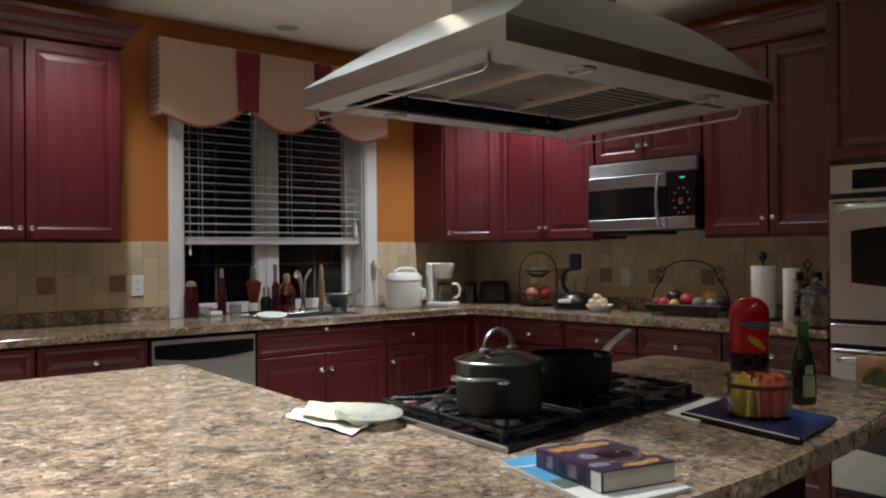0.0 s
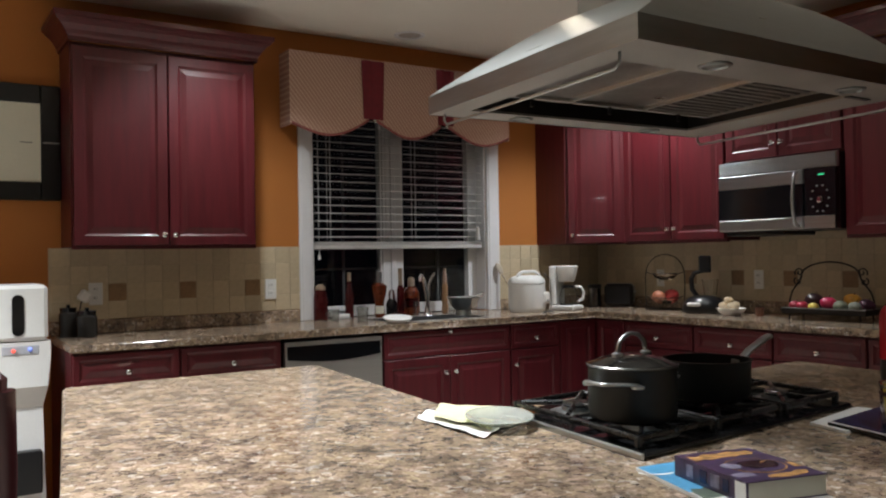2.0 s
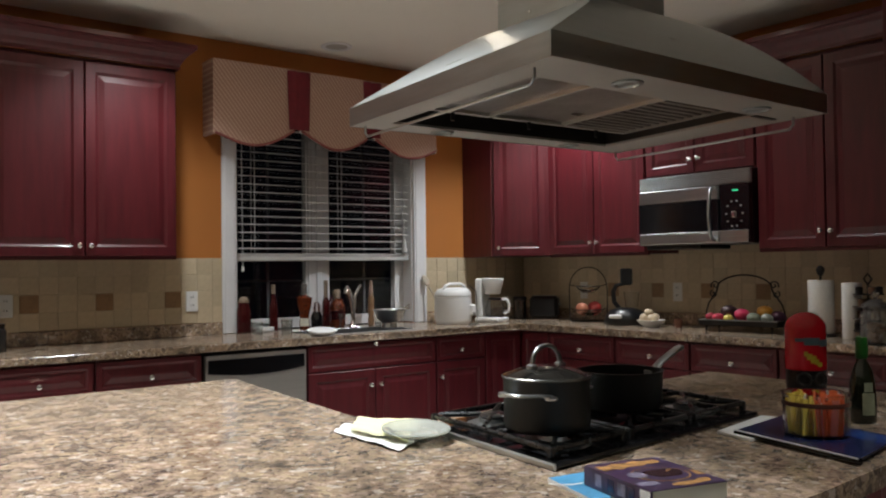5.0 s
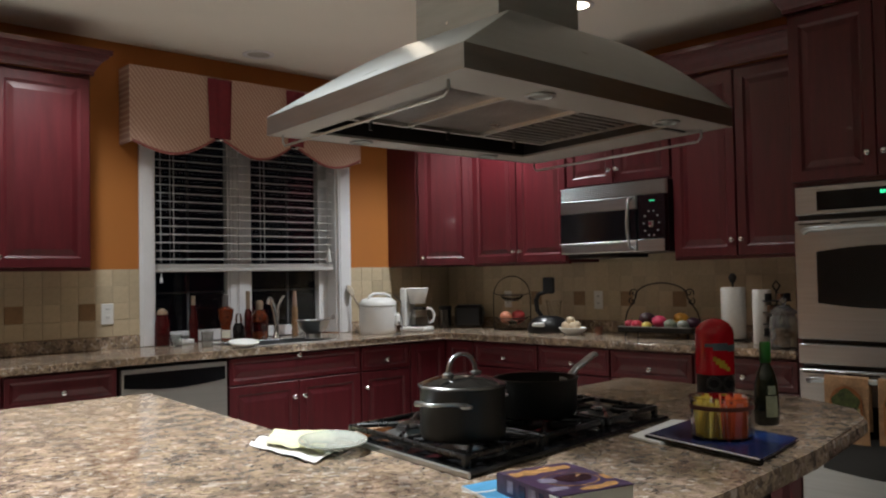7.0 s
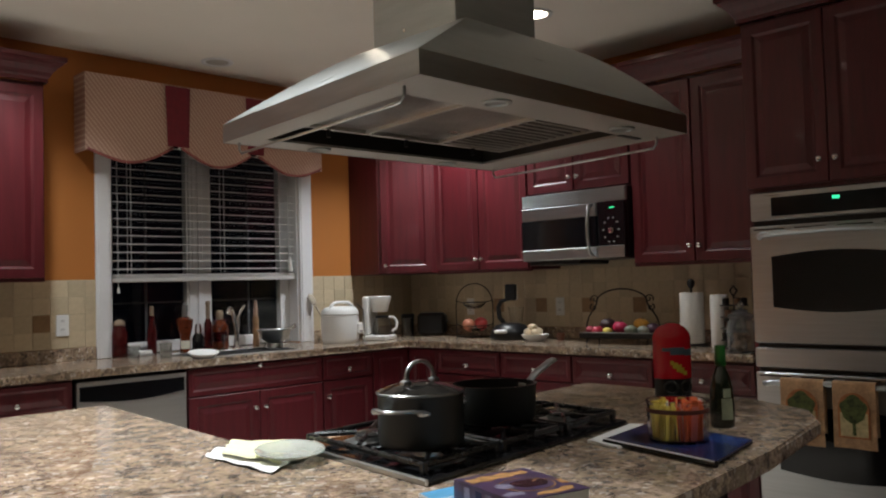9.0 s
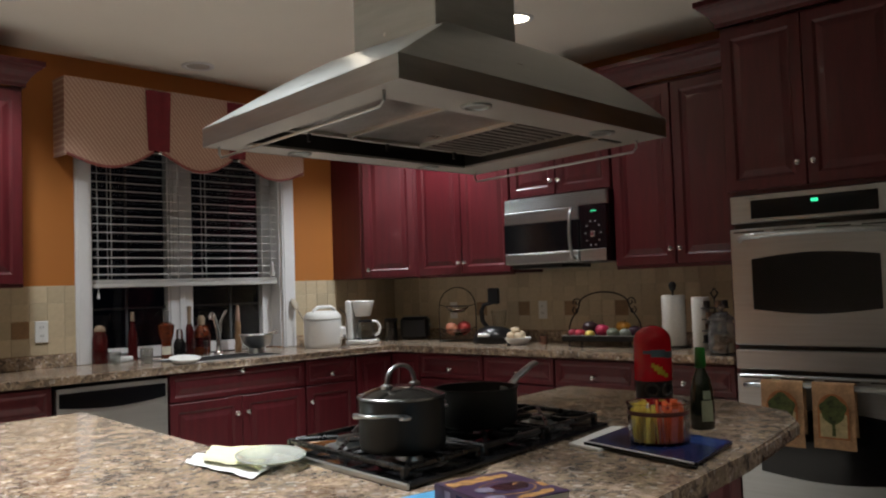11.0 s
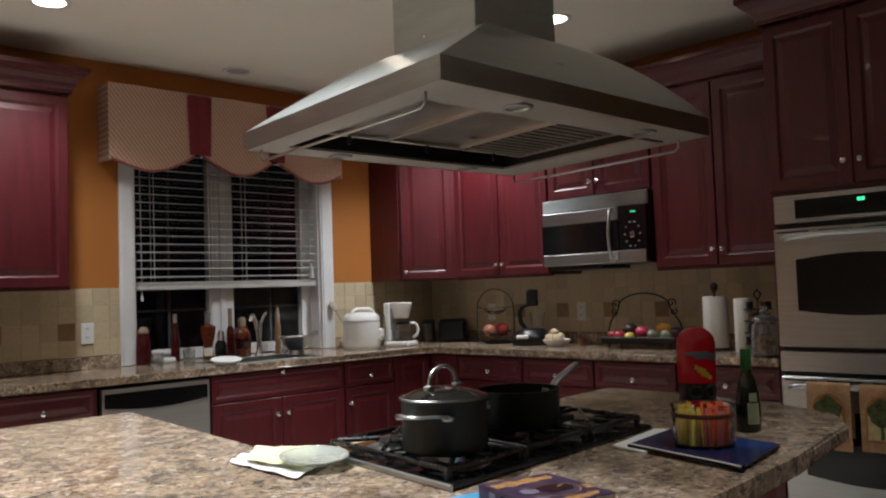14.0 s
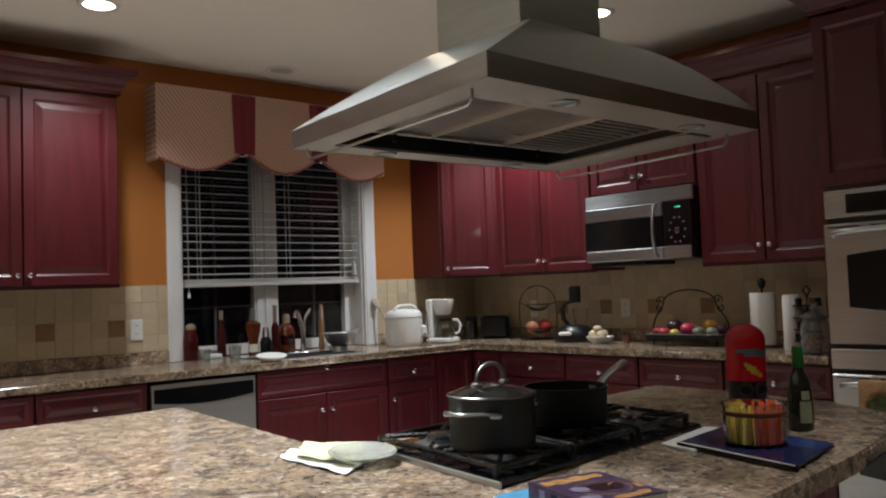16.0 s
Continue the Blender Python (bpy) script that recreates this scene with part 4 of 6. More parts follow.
# ---------------------------------------------------------------- island things
CT = 0.914
RED = material("red_plastic", (0.55, 0.010, 0.022), 0.12, var=0.08, bump=0.01)
BLUE = material("navy_folder", (0.012, 0.020, 0.075), 0.2, var=0.15, scale=10)
SKY = material("sky_blue_print", (0.10, 0.36, 0.62), 0.4, var=0.3, scale=8)
PURPLE = material("purple_book_cover", (0.050, 0.032, 0.075), 0.3, var=0.7, scale=35)
GOLD = material("orange_print", (0.42, 0.22, 0.08), 0.4, var=0.7, scale=60)
YELLOW = material("yellow_print", (0.50, 0.38, 0.03), 0.4, var=0.15, scale=30)
GREY_BLUE = material("grey_blue_label", (0.10, 0.16, 0.20), 0.4, var=0.15)
LABEL = material("dull_green_label", (0.20, 0.21, 0.13), 0.6, var=0.3, scale=40)
OIL = material("dark_bottle", (0.010, 0.012, 0.006), 0.10, var=0.2, bump=0)
GREEN_CAP = material("green_cap", (0.015, 0.10, 0.015), 0.3)


def patch(parent, name, outline, z0, z1, mat, label=""):
    return part(name, prism(bmesh.new(), outline, z0, z1), mat, parent, label)


def about(cx, cy, pts, turn):
    c, s_ = math.cos(radians(turn)), math.sin(radians(turn))
    return [(cx + x * c - y * s_, cy + x * s_ + y * c) for x, y in pts]


def rect(w, d, x=0.0, y=0.0):
    return [(x - w / 2, y - d / 2), (x + w / 2, y - d / 2), (x + w / 2, y + d / 2), (x - w / 2, y + d / 2)]


# folded napkins with crisp edges and soft dents
def napkin(corners, z, seed, mat, label):
    cx, cy = sum(p[0] for p in corners) / 4, sum(p[1] for p in corners) / 4
    t = thing("paper_napkin", pose(cx, cy, CT + z), label, "napkin", "paper napkins")
    bm = bmesh.new()
    n = 16
    a, b, c, d = [Vector((p[0] - cx, p[1] - cy)) for p in corners]
    for s_ in (0, 1):
        vs = []
        for j in range(n + 1):
            row = []
            for i in range(n + 1):
                p = a.lerp(b, i / n).lerp(d.lerp(c, i / n), j / n)
                h = 0.003 + 0.005 * noise.noise((i * 0.21 + seed, j * 0.21, seed)) + 0.002 * abs(math.sin(i * 0.55 + j * 0.2 + seed))
                row.append(bm.verts.new((p.x + 0.001 * math.sin(j + seed), p.y + 0.001 * math.sin(1.3 * i + seed), max(0.0006, h) + 0.0012 * s_)))
            vs.append(row)
        for j in range(n):
            for i in range(n):
                bm.faces.new((vs[j][i], vs[j][i + 1], vs[j + 1][i + 1], vs[j + 1][i]))
    part("sheet", bm, mat, t, smooth=25)


napkin([(-3.552, -3.125), (-3.478, -3.055), (-3.385, -3.290), (-3.556, -3.395)], 0.0005, 3, PAPER, "creased white paper napkin lying on the granite island")
napkin([(-3.535, -3.165), (-3.437, -3.045), (-3.345, -3.170), (-3.515, -3.365)], 0.009, 9, NAPKIN, "folded pale yellow napkin lying on a white one")
plate = thing("clear_lid", pose(-3.452, -3.312, CT + 0.010, 2, -2, -10), "oval frosted plastic lid lying on the napkins", "lid")
CLEAR = material("frosted_plastic", (0.82, 0.85, 0.78), 0.10, alpha=0.64, bump=0.01)
part("dish", lathe(bmesh.new(), [(0, 0.004), (0.046, 0.004), (0.054, 0.012), (0.066, 0.015), (0.066, 0.017), (0.053, 0.014), (0.045, 0.006), (0, 0.006)], seg=40, sx=1.06, sy=1.3), CLEAR, plate, smooth=40)
part("rim", tube(bmesh.new(), [(0.071 * math.cos(2 * math.pi * i / 40), 0.087 * math.sin(2 * math.pi * i / 40), 0.0165) for i in range(40)], 0.0022, 8, closed=True), CLEAR, plate, smooth=50)

mag = thing("magazine", pose(0, 0, CT), "glossy sky-blue magazine lying under a paperback", "magazine")
patch(mag, "page_block", [(-3.487, -3.755), (-3.578, -4.055), (-3.388, -4.080), (-3.305, -3.782)], 0.0005, 0.006, PAPER)
patch(mag, "cover", [(-3.486, -3.757), (-3.534, -3.913), (-3.348, -3.940), (-3.306, -3.784)], 0.006, 0.0068, SKY, "sky-blue printed cover")
patch(mag, "cover_lower", [(-3.535, -3.917), (-3.577, -4.053), (-3.389, -4.078), (-3.349, -3.944)], 0.006, 0.0068, PAPER)
WOODS = material("dark_green_print", (0.10, 0.13, 0.10), 0.5, var=0.7, scale=60)
patch(mag, "landscape_print", [(-3.533, -3.918), (-3.520, -3.902), (-3.505, -3.912), (-3.490, -3.905), (-3.476, -3.918), (-3.492, -3.960), (-3.545, -3.952)], 0.0069, 0.0072, WOODS)
swoosh = [(0.032 * math.cos(radians(a)), 0.018 * math.sin(radians(a))) for a in range(180, 341, 16)]
swoosh += [(0.027 * math.cos(radians(a)), 0.011 * math.sin(radians(a))) for a in range(340, 179, -16)]
patch(mag, "white_mark", about(-3.487, -3.800, swoosh, -30), 0.0069, 0.0072, PAPER, "white curved mark")

book = thing("paperback_book", Matrix.Translation((-3.429, -3.940, CT + 0.007)) @ pose(0, 0, 0, 0, 0, -15), "thick purple and orange paperback lying on a magazine", "book")
PLUM = material("dark_plum_print", (0.020, 0.008, 0.012), 0.25, var=0.6, scale=30)
LILAC = material("grey_lilac_print", (0.22, 0.20, 0.28), 0.35, var=0.5, scale=45)
part("page_block", boxes((-0.070, 0.072, -0.090, 0.090, 0.002, 0.032)), CREAM, book, "cream page block")
part("cover", boxes((-0.073, 0.074, -0.092, 0.092, 0.032, 0.0332), (-0.073, 0.074, -0.092, 0.092, 0.0005, 0.002), (-0.0735, -0.070, -0.092, 0.092, 0.002, 0.032)), PURPLE, book)
band = [(-0.066, 0.040), (-0.048, 0.047), (-0.030, 0.041), (-0.010, 0.050), (0.012, 0.046), (0.030, 0.055), (0.048, 0.050), (0.060, 0.062), (0.056, 0.078), (0.036, 0.074), (0.016, 0.082), (-0.004, 0.074), (-0.026, 0.080), (-0.046, 0.070), (-0.064, 0.074)]
patch(book, "title_print", band, 0.0332, 0.0336, GOLD, "wavy orange title print")
patch(book, "emblem", [(0.006 + 0.050 * math.cos(a * math.pi / 14), -0.012 + 0.044 * math.sin(a * math.pi / 14)) for a in range(28)], 0.0332, 0.0336, GOLD, "thin orange ring")
patch(book, "emblem_inner", [(0.006 + 0.047 * math.cos(a * math.pi / 14), -0.012 + 0.041 * math.sin(a * math.pi / 14)) for a in range(28)], 0.0336, 0.0339, PURPLE)
patch(book, "dark_shape", [(0.014 + (0.034 + 0.004 * math.sin(3 * a)) * math.cos(a), -0.010 + (0.027 + 0.004 * math.cos(2 * a)) * math.sin(a)) for a in [i * math.pi / 12 for i in range(24)]], 0.0339, 0.0342, PLUM)
patch(book, "pale_ball", [(-0.036 + 0.017 * math.cos(a * math.pi / 9), -0.006 + 0.017 * math.sin(a * math.pi / 9)) for a in range(18)], 0.0342, 0.0345, LILAC)
patch(book, "pale_glint", [(0.020, -0.006), (0.034, 0.000), (0.040, 0.006), (0.028, 0.004)], 0.0342, 0.0345, GOLD)
patch(book, "author_print", [(-0.020, -0.080), (0.010, -0.086), (0.052, -0.078), (0.062, -0.060), (0.044, -0.056), (0.030, -0.066), (0.004, -0.064), (-0.018, -0.070)], 0.0332, 0.0336, GOLD, "orange print")
patch(book, "small_print", [(-0.066, -0.062), (-0.034, -0.066), (-0.030, -0.048), (-0.052, -0.040), (-0.067, -0.046)], 0.0332, 0.0336, LILAC)
patch(book, "corner_print", [(0.058, -0.040), (0.071, -0.044), (0.072, -0.014), (0.064, -0.010)], 0.0332, 0.0336, GOLD)
for i, (a, b) in enumerate(((-0.050, -0.036), (-0.028, -0.006), (0.004, 0.022), (0.040, 0.058))):
    part("spine_bar", boxes((-0.0742, -0.0735, a, b, 0.007, 0.027)), LILAC if i % 2 else BLUE, book)
part("spine_label", boxes((-0.0743, -0.0735, -0.091, -0.066, 0.002, 0.031)), PAPER, book, "white block at the spine's foot")

folder = thing("ring_binder", pose(0, 0, CT), "navy blue binder with dark edge on loose papers", "binder")
patch(folder, "loose_paper", [(-2.902, -3.704), (-2.927, -3.80), (-2.78, -3.83), (-2.63, -3.74), (-2.652, -3.660)], 0.0005, 0.0062, PAPER, "white loose papers")
COVER = [(-2.890, -3.745), (-2.966, -4.052), (-2.712, -4.012), (-2.635, -3.712)]
SHEETS = [(-2.886, -3.748), (-2.960, -4.048), (-2.708, -4.008), (-2.633, -3.716)]
patch(folder, "rear_cover", COVER, 0.0066, 0.0080, BLACK_GLASS)
patch(folder, "sheets", SHEETS, 0.0080, 0.0115, PAPER)
patch(folder, "front_cover", COVER, 0.0115, 0.0130, BLUE)
patch(folder, "cover_panel", [(-2.775, -3.930), (-2.800, -4.018), (-2.722, -4.006), (-2.698, -3.915)], 0.0130, 0.0133, material("bright_blue_print", (0.015, 0.05, 0.20), 0.25, var=0.2), "brighter blue panel")
part("spine", tube(bmesh.new(), [(-2.893, -3.745, 0.0075), (-2.969, -4.054, 0.0075)], 0.0070, 10), BLACK_GLASS, folder, "glossy black rounded spine", smooth=50)
# White strip modelled in place of the gloss highlight on the spine.
part("spine_edge", tube(bmesh.new(), [(-2.897, -3.746, 0.0135), (-2.972, -4.052, 0.0135)], 0.0016, 8), PAPER, folder, "thin white highlight along the spine", smooth=50)

jar = thing("sweetener_jar", pose(-2.808, -3.884, CT + 0.0130) @ Matrix.Diagonal((0.95, 0.95, 0.97, 1)), "clear round jar packed with yellow and orange packets", "jar")
part("glass", lathe(bmesh.new(), [(0, 0), (0.066, 0), (0.070, 0.004), (0.071, 0.085), (0.0735, 0.088), (0.0735, 0.092), (0.0685, 0.092), (0.0675, 0.006), (0, 0.004)], seg=40), GLASS, jar, smooth=40)
part("band", lathe(bmesh.new(), [(0.0714, 0.066), (0.0722, 0.068), (0.0722, 0.074), (0.0714, 0.076)], seg=40), material("rust_band", (0.10, 0.03, 0.02), 0.4), jar, smooth=40)
PACK = [material("orange_packet", (0.86, 0.19, 0.06), 0.6), material("yellow_packet", (0.80, 0.62, 0.10), 0.6), material("pink_packet", (0.84, 0.30, 0.26), 0.6), material("white_packet", (0.7, 0.66, 0.55), 0.6)]
rnd = random.Random(5)
for i in range(58):
    a = rnd.uniform(0, 2 * math.pi)
    r = 0.060 * math.sqrt(rnd.uniform(0.25, 1))
    x, y = r * math.cos(a), r * math.sin(a)
    side = x * 0.75 - y * 0.65
    mt = PACK[1] if side < -0.015 else (PACK[0] if rnd.random() < 0.75 else PACK[2])
    mt = PACK[3] if rnd.random() < 0.10 else mt
    bm = boxes((-0.007, 0.007, -0.0012, 0.0012, 0, rnd.uniform(0.070, 0.088)))
    bmesh.ops.transform(bm, matrix=Matrix.Translation((x * 0.9, y * 0.9, 0.0055)) @ Euler((rnd.uniform(-0.08, 0.08), rnd.uniform(-0.08, 0.08), a + rnd.uniform(-0.6, 0.6))).to_matrix().to_4x4(), verts=bm.verts)
    part("packet", bm, mt, jar)

bottle = thing("oil_bottle", pose(-2.530, -3.850, CT) @ Matrix.Diagonal((0.84, 0.84, 0.97, 1)), "dark glass bottle with green neck and pale label", "bottle")
body = part("glass", lathe(bmesh.new(), [(0, 0), (0.032, 0), (0.035, 0.004), (0.036, 0.05), (0.033, 0.10), (0.026, 0.130), (0.015, 0.150), (0.0135, 0.160), (0, 0.160)], seg=32), OIL, bottle, smooth=50)
part("neck_cap", lathe(bmesh.new(), [(0.0145, 0.156), (0.0165, 0.160), (0.0155, 0.206), (0.014, 0.209), (0, 0.209)], seg=24), GREEN_CAP, bottle, "green cap and neck sleeve", smooth=40)


def wrap(r, z0, z1, a0, a1, n=10, r1=None):
    bm = bmesh.new()
    r1 = r if r1 is None else r1
    vs = [[bm.verts.new((rr * math.cos(radians(a0 + (a1 - a0) * i / n)), rr * math.sin(radians(a0 + (a1 - a0) * i / n)), z)) for rr, z in ((r, z0), (r1, z1), (r1 - 0.0006, z1), (r - 0.0006, z0))] for i in range(n + 1)]
    for a, b in zip(vs, vs[1:]):
        for k in range(4):
            bm.faces.new((a[k], b[k], b[(k + 1) % 4], a[(k + 1) % 4]))
    return bm


part("label", wrap(0.0372, 0.022, 0.075, 205, 262, r1=0.0358), LABEL, bottle, "pale green label")
part("label", wrap(0.0362, 0.078, 0.100, 214, 253, r1=0.0345), LABEL, bottle)

can = thing("dispenser", pose(-2.275, -3.570, CT) @ Matrix.Diagonal((1, 1, 0.95, 1)), "red dome-topped drink dispenser with blue and yellow label", "dispenser")
R = 0.055
part("base", lathe(bmesh.new(), [(0, 0), (R - 0.006, 0), (R - 0.002, 0.004), (R - 0.002, 0.088), (0, 0.088)], seg=36), BLACK_PLASTIC, can, "black lower body", smooth=40)
part("dome", lathe(bmesh.new(), [(R, 0.086), (R, 0.205)] + [(R * math.cos(radians(a)), 0.205 + R * 0.92 * math.sin(radians(a))) for a in range(10, 90, 10)] + [(0, 0.205 + R * 0.92)], seg=36), RED, can, "glossy red domed top", smooth=40)
for a0, a1, z0, z1 in ((180, 205, 0.170, 0.180), (205, 250, 0.160, 0.182), (250, 290, 0.156, 0.176)):
    part("label", wrap(R + 0.0008, z0, z1, a0, a1), GREY_BLUE, can, "blue-grey streamlined label")
for k, (a0, a1, z0, z1) in enumerate(((205, 214, 0.128, 0.142), (212, 226, 0.118, 0.136), (222, 238, 0.108, 0.130), (234, 246, 0.104, 0.120), (243, 256, 0.098, 0.110))):
    part("star_print", wrap(R + 0.0009 + 0.0001 * k, z0, z1, a0, a1, 4), YELLOW, can, "yellow print")
for a in (205, 250):
    bm = tube(bmesh.new(), arc(0, 0, 0, 0.018, 0, 360, 18, "xz")[:-1], 0.004, 8, closed=True)
    bmesh.ops.transform(bm, matrix=pose(0, 0, 0.060, 0, 0, a + 90) @ Matrix.Translation((0, -R - 0.001, 0)), verts=bm.verts)
    part("ring", bm, material("dark_ring", (0.05, 0.05, 0.05), 0.3, 0.6), can, smooth=50)

# ---------------------------------------------------------------- counter things, east wall
cooker = thing("rice_cooker", pose(-0.975, -0.33, CT), "white plastic rice cooker with carrying handle", "rice cooker")
part("body", lathe(bmesh.new(), [(0, 0), (0.115, 0), (0.122, 0.006), (0.128, 0.03), (0.130, 0.14), (0.127, 0.185), (0, 0.185)], seg=44, sy=0.95), PLASTIC_WHITE, cooker, smooth=40)
part("lid", lathe(bmesh.new(), [(0.126, 0.187), (0.130, 0.193), (0.126, 0.215), (0.105, 0.238), (0.06, 0.246), (0, 0.248)], seg=44, sy=0.95), PLASTIC_WHITE, cooker, smooth=40)
bm = tube(bmesh.new(), [(-0.10, -0.02, 0.225), (-0.085, -0.02, 0.255), (-0.05, -0.02, 0.272), (0.05, -0.02, 0.272), (0.085, -0.02, 0.255), (0.10, -0.02, 0.225)], 0.011)
part("handle", bm, PLASTIC_WHITE, cooker, smooth=50)
part("control_panel", boxes((0.055, 0.105, -0.125, -0.085, 0.055, 0.135), bevel=0.012), PLASTIC_WHITE, cooker)
part("button", boxes((0.070, 0.090, -0.130, -0.122, 0.068, 0.083), bevel=0.003), material("grey_plastic", (0.3, 0.3, 0.3), 0.4), cooker)
part("power_cord", tube(bmesh.new(), [(0.05, -0.12, 0.26), (0.10, -0.125, 0.22), (0.128, -0.10, 0.14), (0.11, -0.125, 0.07), (0.07, -0.165, 0.006), (-0.02, -0.19, 0.005), (0.03, -0.20, 0.005), (0.09, -0.17, 0.006)], 0.0035, 8), material("grey_cord", (0.12, 0.12, 0.12), 0.5), cooker, smooth=50)
spoon = thing("serving_spoon", pose(-0.955, -0.27, CT) @ Matrix.Diagonal((1, 1, 1.12, 1)), "pale serving spoon leaning on the window casing", "spoon")
part("handle", tube(bmesh.new(), [(0.03, 0.06, 0.004), (-0.035, 0.19, 0.22)], 0.006, 8), material("pale_wood", (0.42, 0.36, 0.28), 0.6), spoon, smooth=50)
bm = lathe(bmesh.new(), [(0, -0.045), (0.018, -0.03), (0.026, 0), (0.02, 0.03), (0, 0.045)], seg=16, sy=0.3)
bmesh.ops.transform(bm, matrix=Matrix.Translation((-0.048, 0.212, 0.262)) @ Euler((-0.5, -0.25, 0)).to_matrix().to_4x4(), verts=bm.verts)
part("bowl", bm, material("pale_wood", (0.42, 0.36, 0.28), 0.6), spoon, smooth=50)

coffee = thing("coffee_maker", pose(-0.660, -0.36, CT, 0, 0, 22), "white drip coffee maker with glass carafe", "coffee maker")
part("body", boxes((-0.085, 0.085, -0.105, 0.085, 0, 0.035), (-0.075, 0.075, 0.038, 0.088, 0.035, 0.305), bevel=0.010), PLASTIC_WHITE, coffee)
part("filter_housing", lathe(bmesh.new(), [(0.050, 0.195), (0.056, 0.20), (0.078, 0.285), (0.080, 0.30), (0.076, 0.305), (0, 0.305)], 0, -0.015, 0, 32), PLASTIC_WHITE, coffee, smooth=40)
part("warming_plate", lathe(bmesh.new(), [(0.066, 0.035), (0.066, 0.040), (0, 0.040)], 0, -0.03, 0, 28), BLACK_PLASTIC, coffee, smooth=40)
caf = part("carafe", lathe(bmesh.new(), [(0, 0.041), (0.056, 0.041), (0.064, 0.055), (0.066, 0.09), (0.052, 0.14), (0.044, 0.155), (0.042, 0.152), (0.050, 0.138), (0.063, 0.09), (0.061, 0.057), (0.054, 0.044), (0, 0.044)], 0, -0.03, 0, 32), GLASS, coffee, "clear glass carafe", smooth=50)
part("lid", lathe(bmesh.new(), [(0.046, 0.153), (0.046, 0.168), (0, 0.172)], 0, -0.03, 0, 28), BLACK_PLASTIC, caf, smooth=40)
part("handle", tube(bmesh.new(), [(0.030, -0.070, 0.158), (0.050, -0.100, 0.155), (0.058, -0.118, 0.12), (0.055, -0.112, 0.075), (0.042, -0.086, 0.055)], 0.010, 10), PLASTIC_WHITE, caf, "white handle", smooth=50)

for x, y, r, h in ((-0.300, -0.275, 0.048, 0.165),):
    c = thing("canister", pose(x, y, CT), "dark steel canister standing in the counter corner", "canister")
    part("body", lathe(bmesh.new(), [(0, 0), (r, 0), (r, h - 0.03), (0, h - 0.03)], seg=30), material("dark_steel", (0.16, 0.15, 0.14), 0.25, 0.9, bump=0), c, smooth=40)
    part("lid", lathe(bmesh.new(), [(r + 0.002, h - 0.03), (r + 0.002, h - 0.006), (r - 0.005, h), (0, h)], seg=30), BLACK_PLASTIC, c, smooth=40)
toast = thing("toaster", pose(-0.185, -0.440, CT, 0, 0, 38), "black two-slot toaster in the counter corner", "toaster")
part("body", boxes((-0.075, 0.075, -0.085, 0.12, 0.01, 0.170), bevel=0.022), BLACK_PLASTIC, toast)
part("slot", boxes((-0.035, -0.012, -0.06, 0.10, 0.1690, 0.1715), (0.012, 0.035, -0.06, 0.10, 0.1690, 0.1715)), STEEL, toast)
part("lever", boxes((-0.012, 0.012, -0.099, -0.084, 0.10, 0.118), bevel=0.003), STEEL, toast)

# wire stand with two bowls
S = pose(-0.25, -0.905, CT, 0, 0, -48)
stand = thing("wire_fruit_stand", S, "dark wire fruit stand with small glass bowls", "fruit stand")
bm = tube(bmesh.new(), [(-0.125, 0, 0.004), (-0.128, 0, 0.22)] + arc(0, 0, 0.24, 0.125, 180, 0, 18, "xz", 0.135) + [(0.128, 0, 0.22), (0.125, 0, 0.004)], 0.0035, 8)
part("arch", bm, WROUGHT, stand, smooth=50)
part("foot", tube(bmesh.new(), [(-0.125, -0.08, 0.0045), (-0.125, 0.08, 0.0045), (0.125, 0.08, 0.0045), (0.125, -0.08, 0.0045)], 0.0035, 8), WROUGHT, stand)
for z, r in ((0.245, 0.085), (0.085, 0.095)):
    part("ring", tube(bmesh.new(), arc(0, 0, z, r, 0, 360, 28, "xy")[:-1], 0.003, 8, closed=True), WROUGHT, stand, smooth=50)
    part("cross_wire", tube(bmesh.new(), [(-0.127, 0, z + 0.012), (-r, 0, z), ], 0.003, 6), WROUGHT, stand)
    part("cross_wire", tube(bmesh.new(), [(0.127, 0, z + 0.012), (r, 0, z), ], 0.003, 6), WROUGHT, stand)
    part("bowl", lathe(bmesh.new(), [(0, -0.045), (r * 0.5, -0.042), (r * 0.85, -0.02), (r * 0.99, 0.004), (r * 0.96, 0.004), (r * 0.82, -0.017), (0, -0.041)], 0, 0, z, 32), GLASS, stand, "clear glass bowl", smooth=50)


def fruit(name, m, r, color, label, squash=0.92, group="fruit on the counter", rough=0.35, stalk=True):
    t = thing(name, m, label, "fruit", group)
    prof = [(0, -squash * r * 0.9)] + [(r * math.cos(radians(a)) * (1 + 0.04 * math.sin(radians(2 * a))), squash * r * math.sin(radians(a))) for a in range(-75, 76, 15)] + [(0, squash * r * 0.86)]
    part("skin", lathe(bmesh.new(), prof, seg=20), material(name + "_skin", color, rough, var=0.35, scale=14, bump=0.02), t, smooth=60)
    if stalk:
        part("stalk", tube(bmesh.new(), [(0, 0, squash * r * 0.85), (0.003, 0, squash * r + 0.010)], 0.0014, 6), WROUGHT, t)


fruit("apple", S @ pose(-0.042, -0.03, 0.092, 0, 18, 30), 0.045, (0.46, 0.17, 0.10), "yellow and red apple lying in a glass bowl")
fruit("apple", S @ pose(0.042, -0.015, 0.098, 0, -14, 80), 0.048, (0.42, 0.045, 0.04), "red apple lying in a glass bowl")

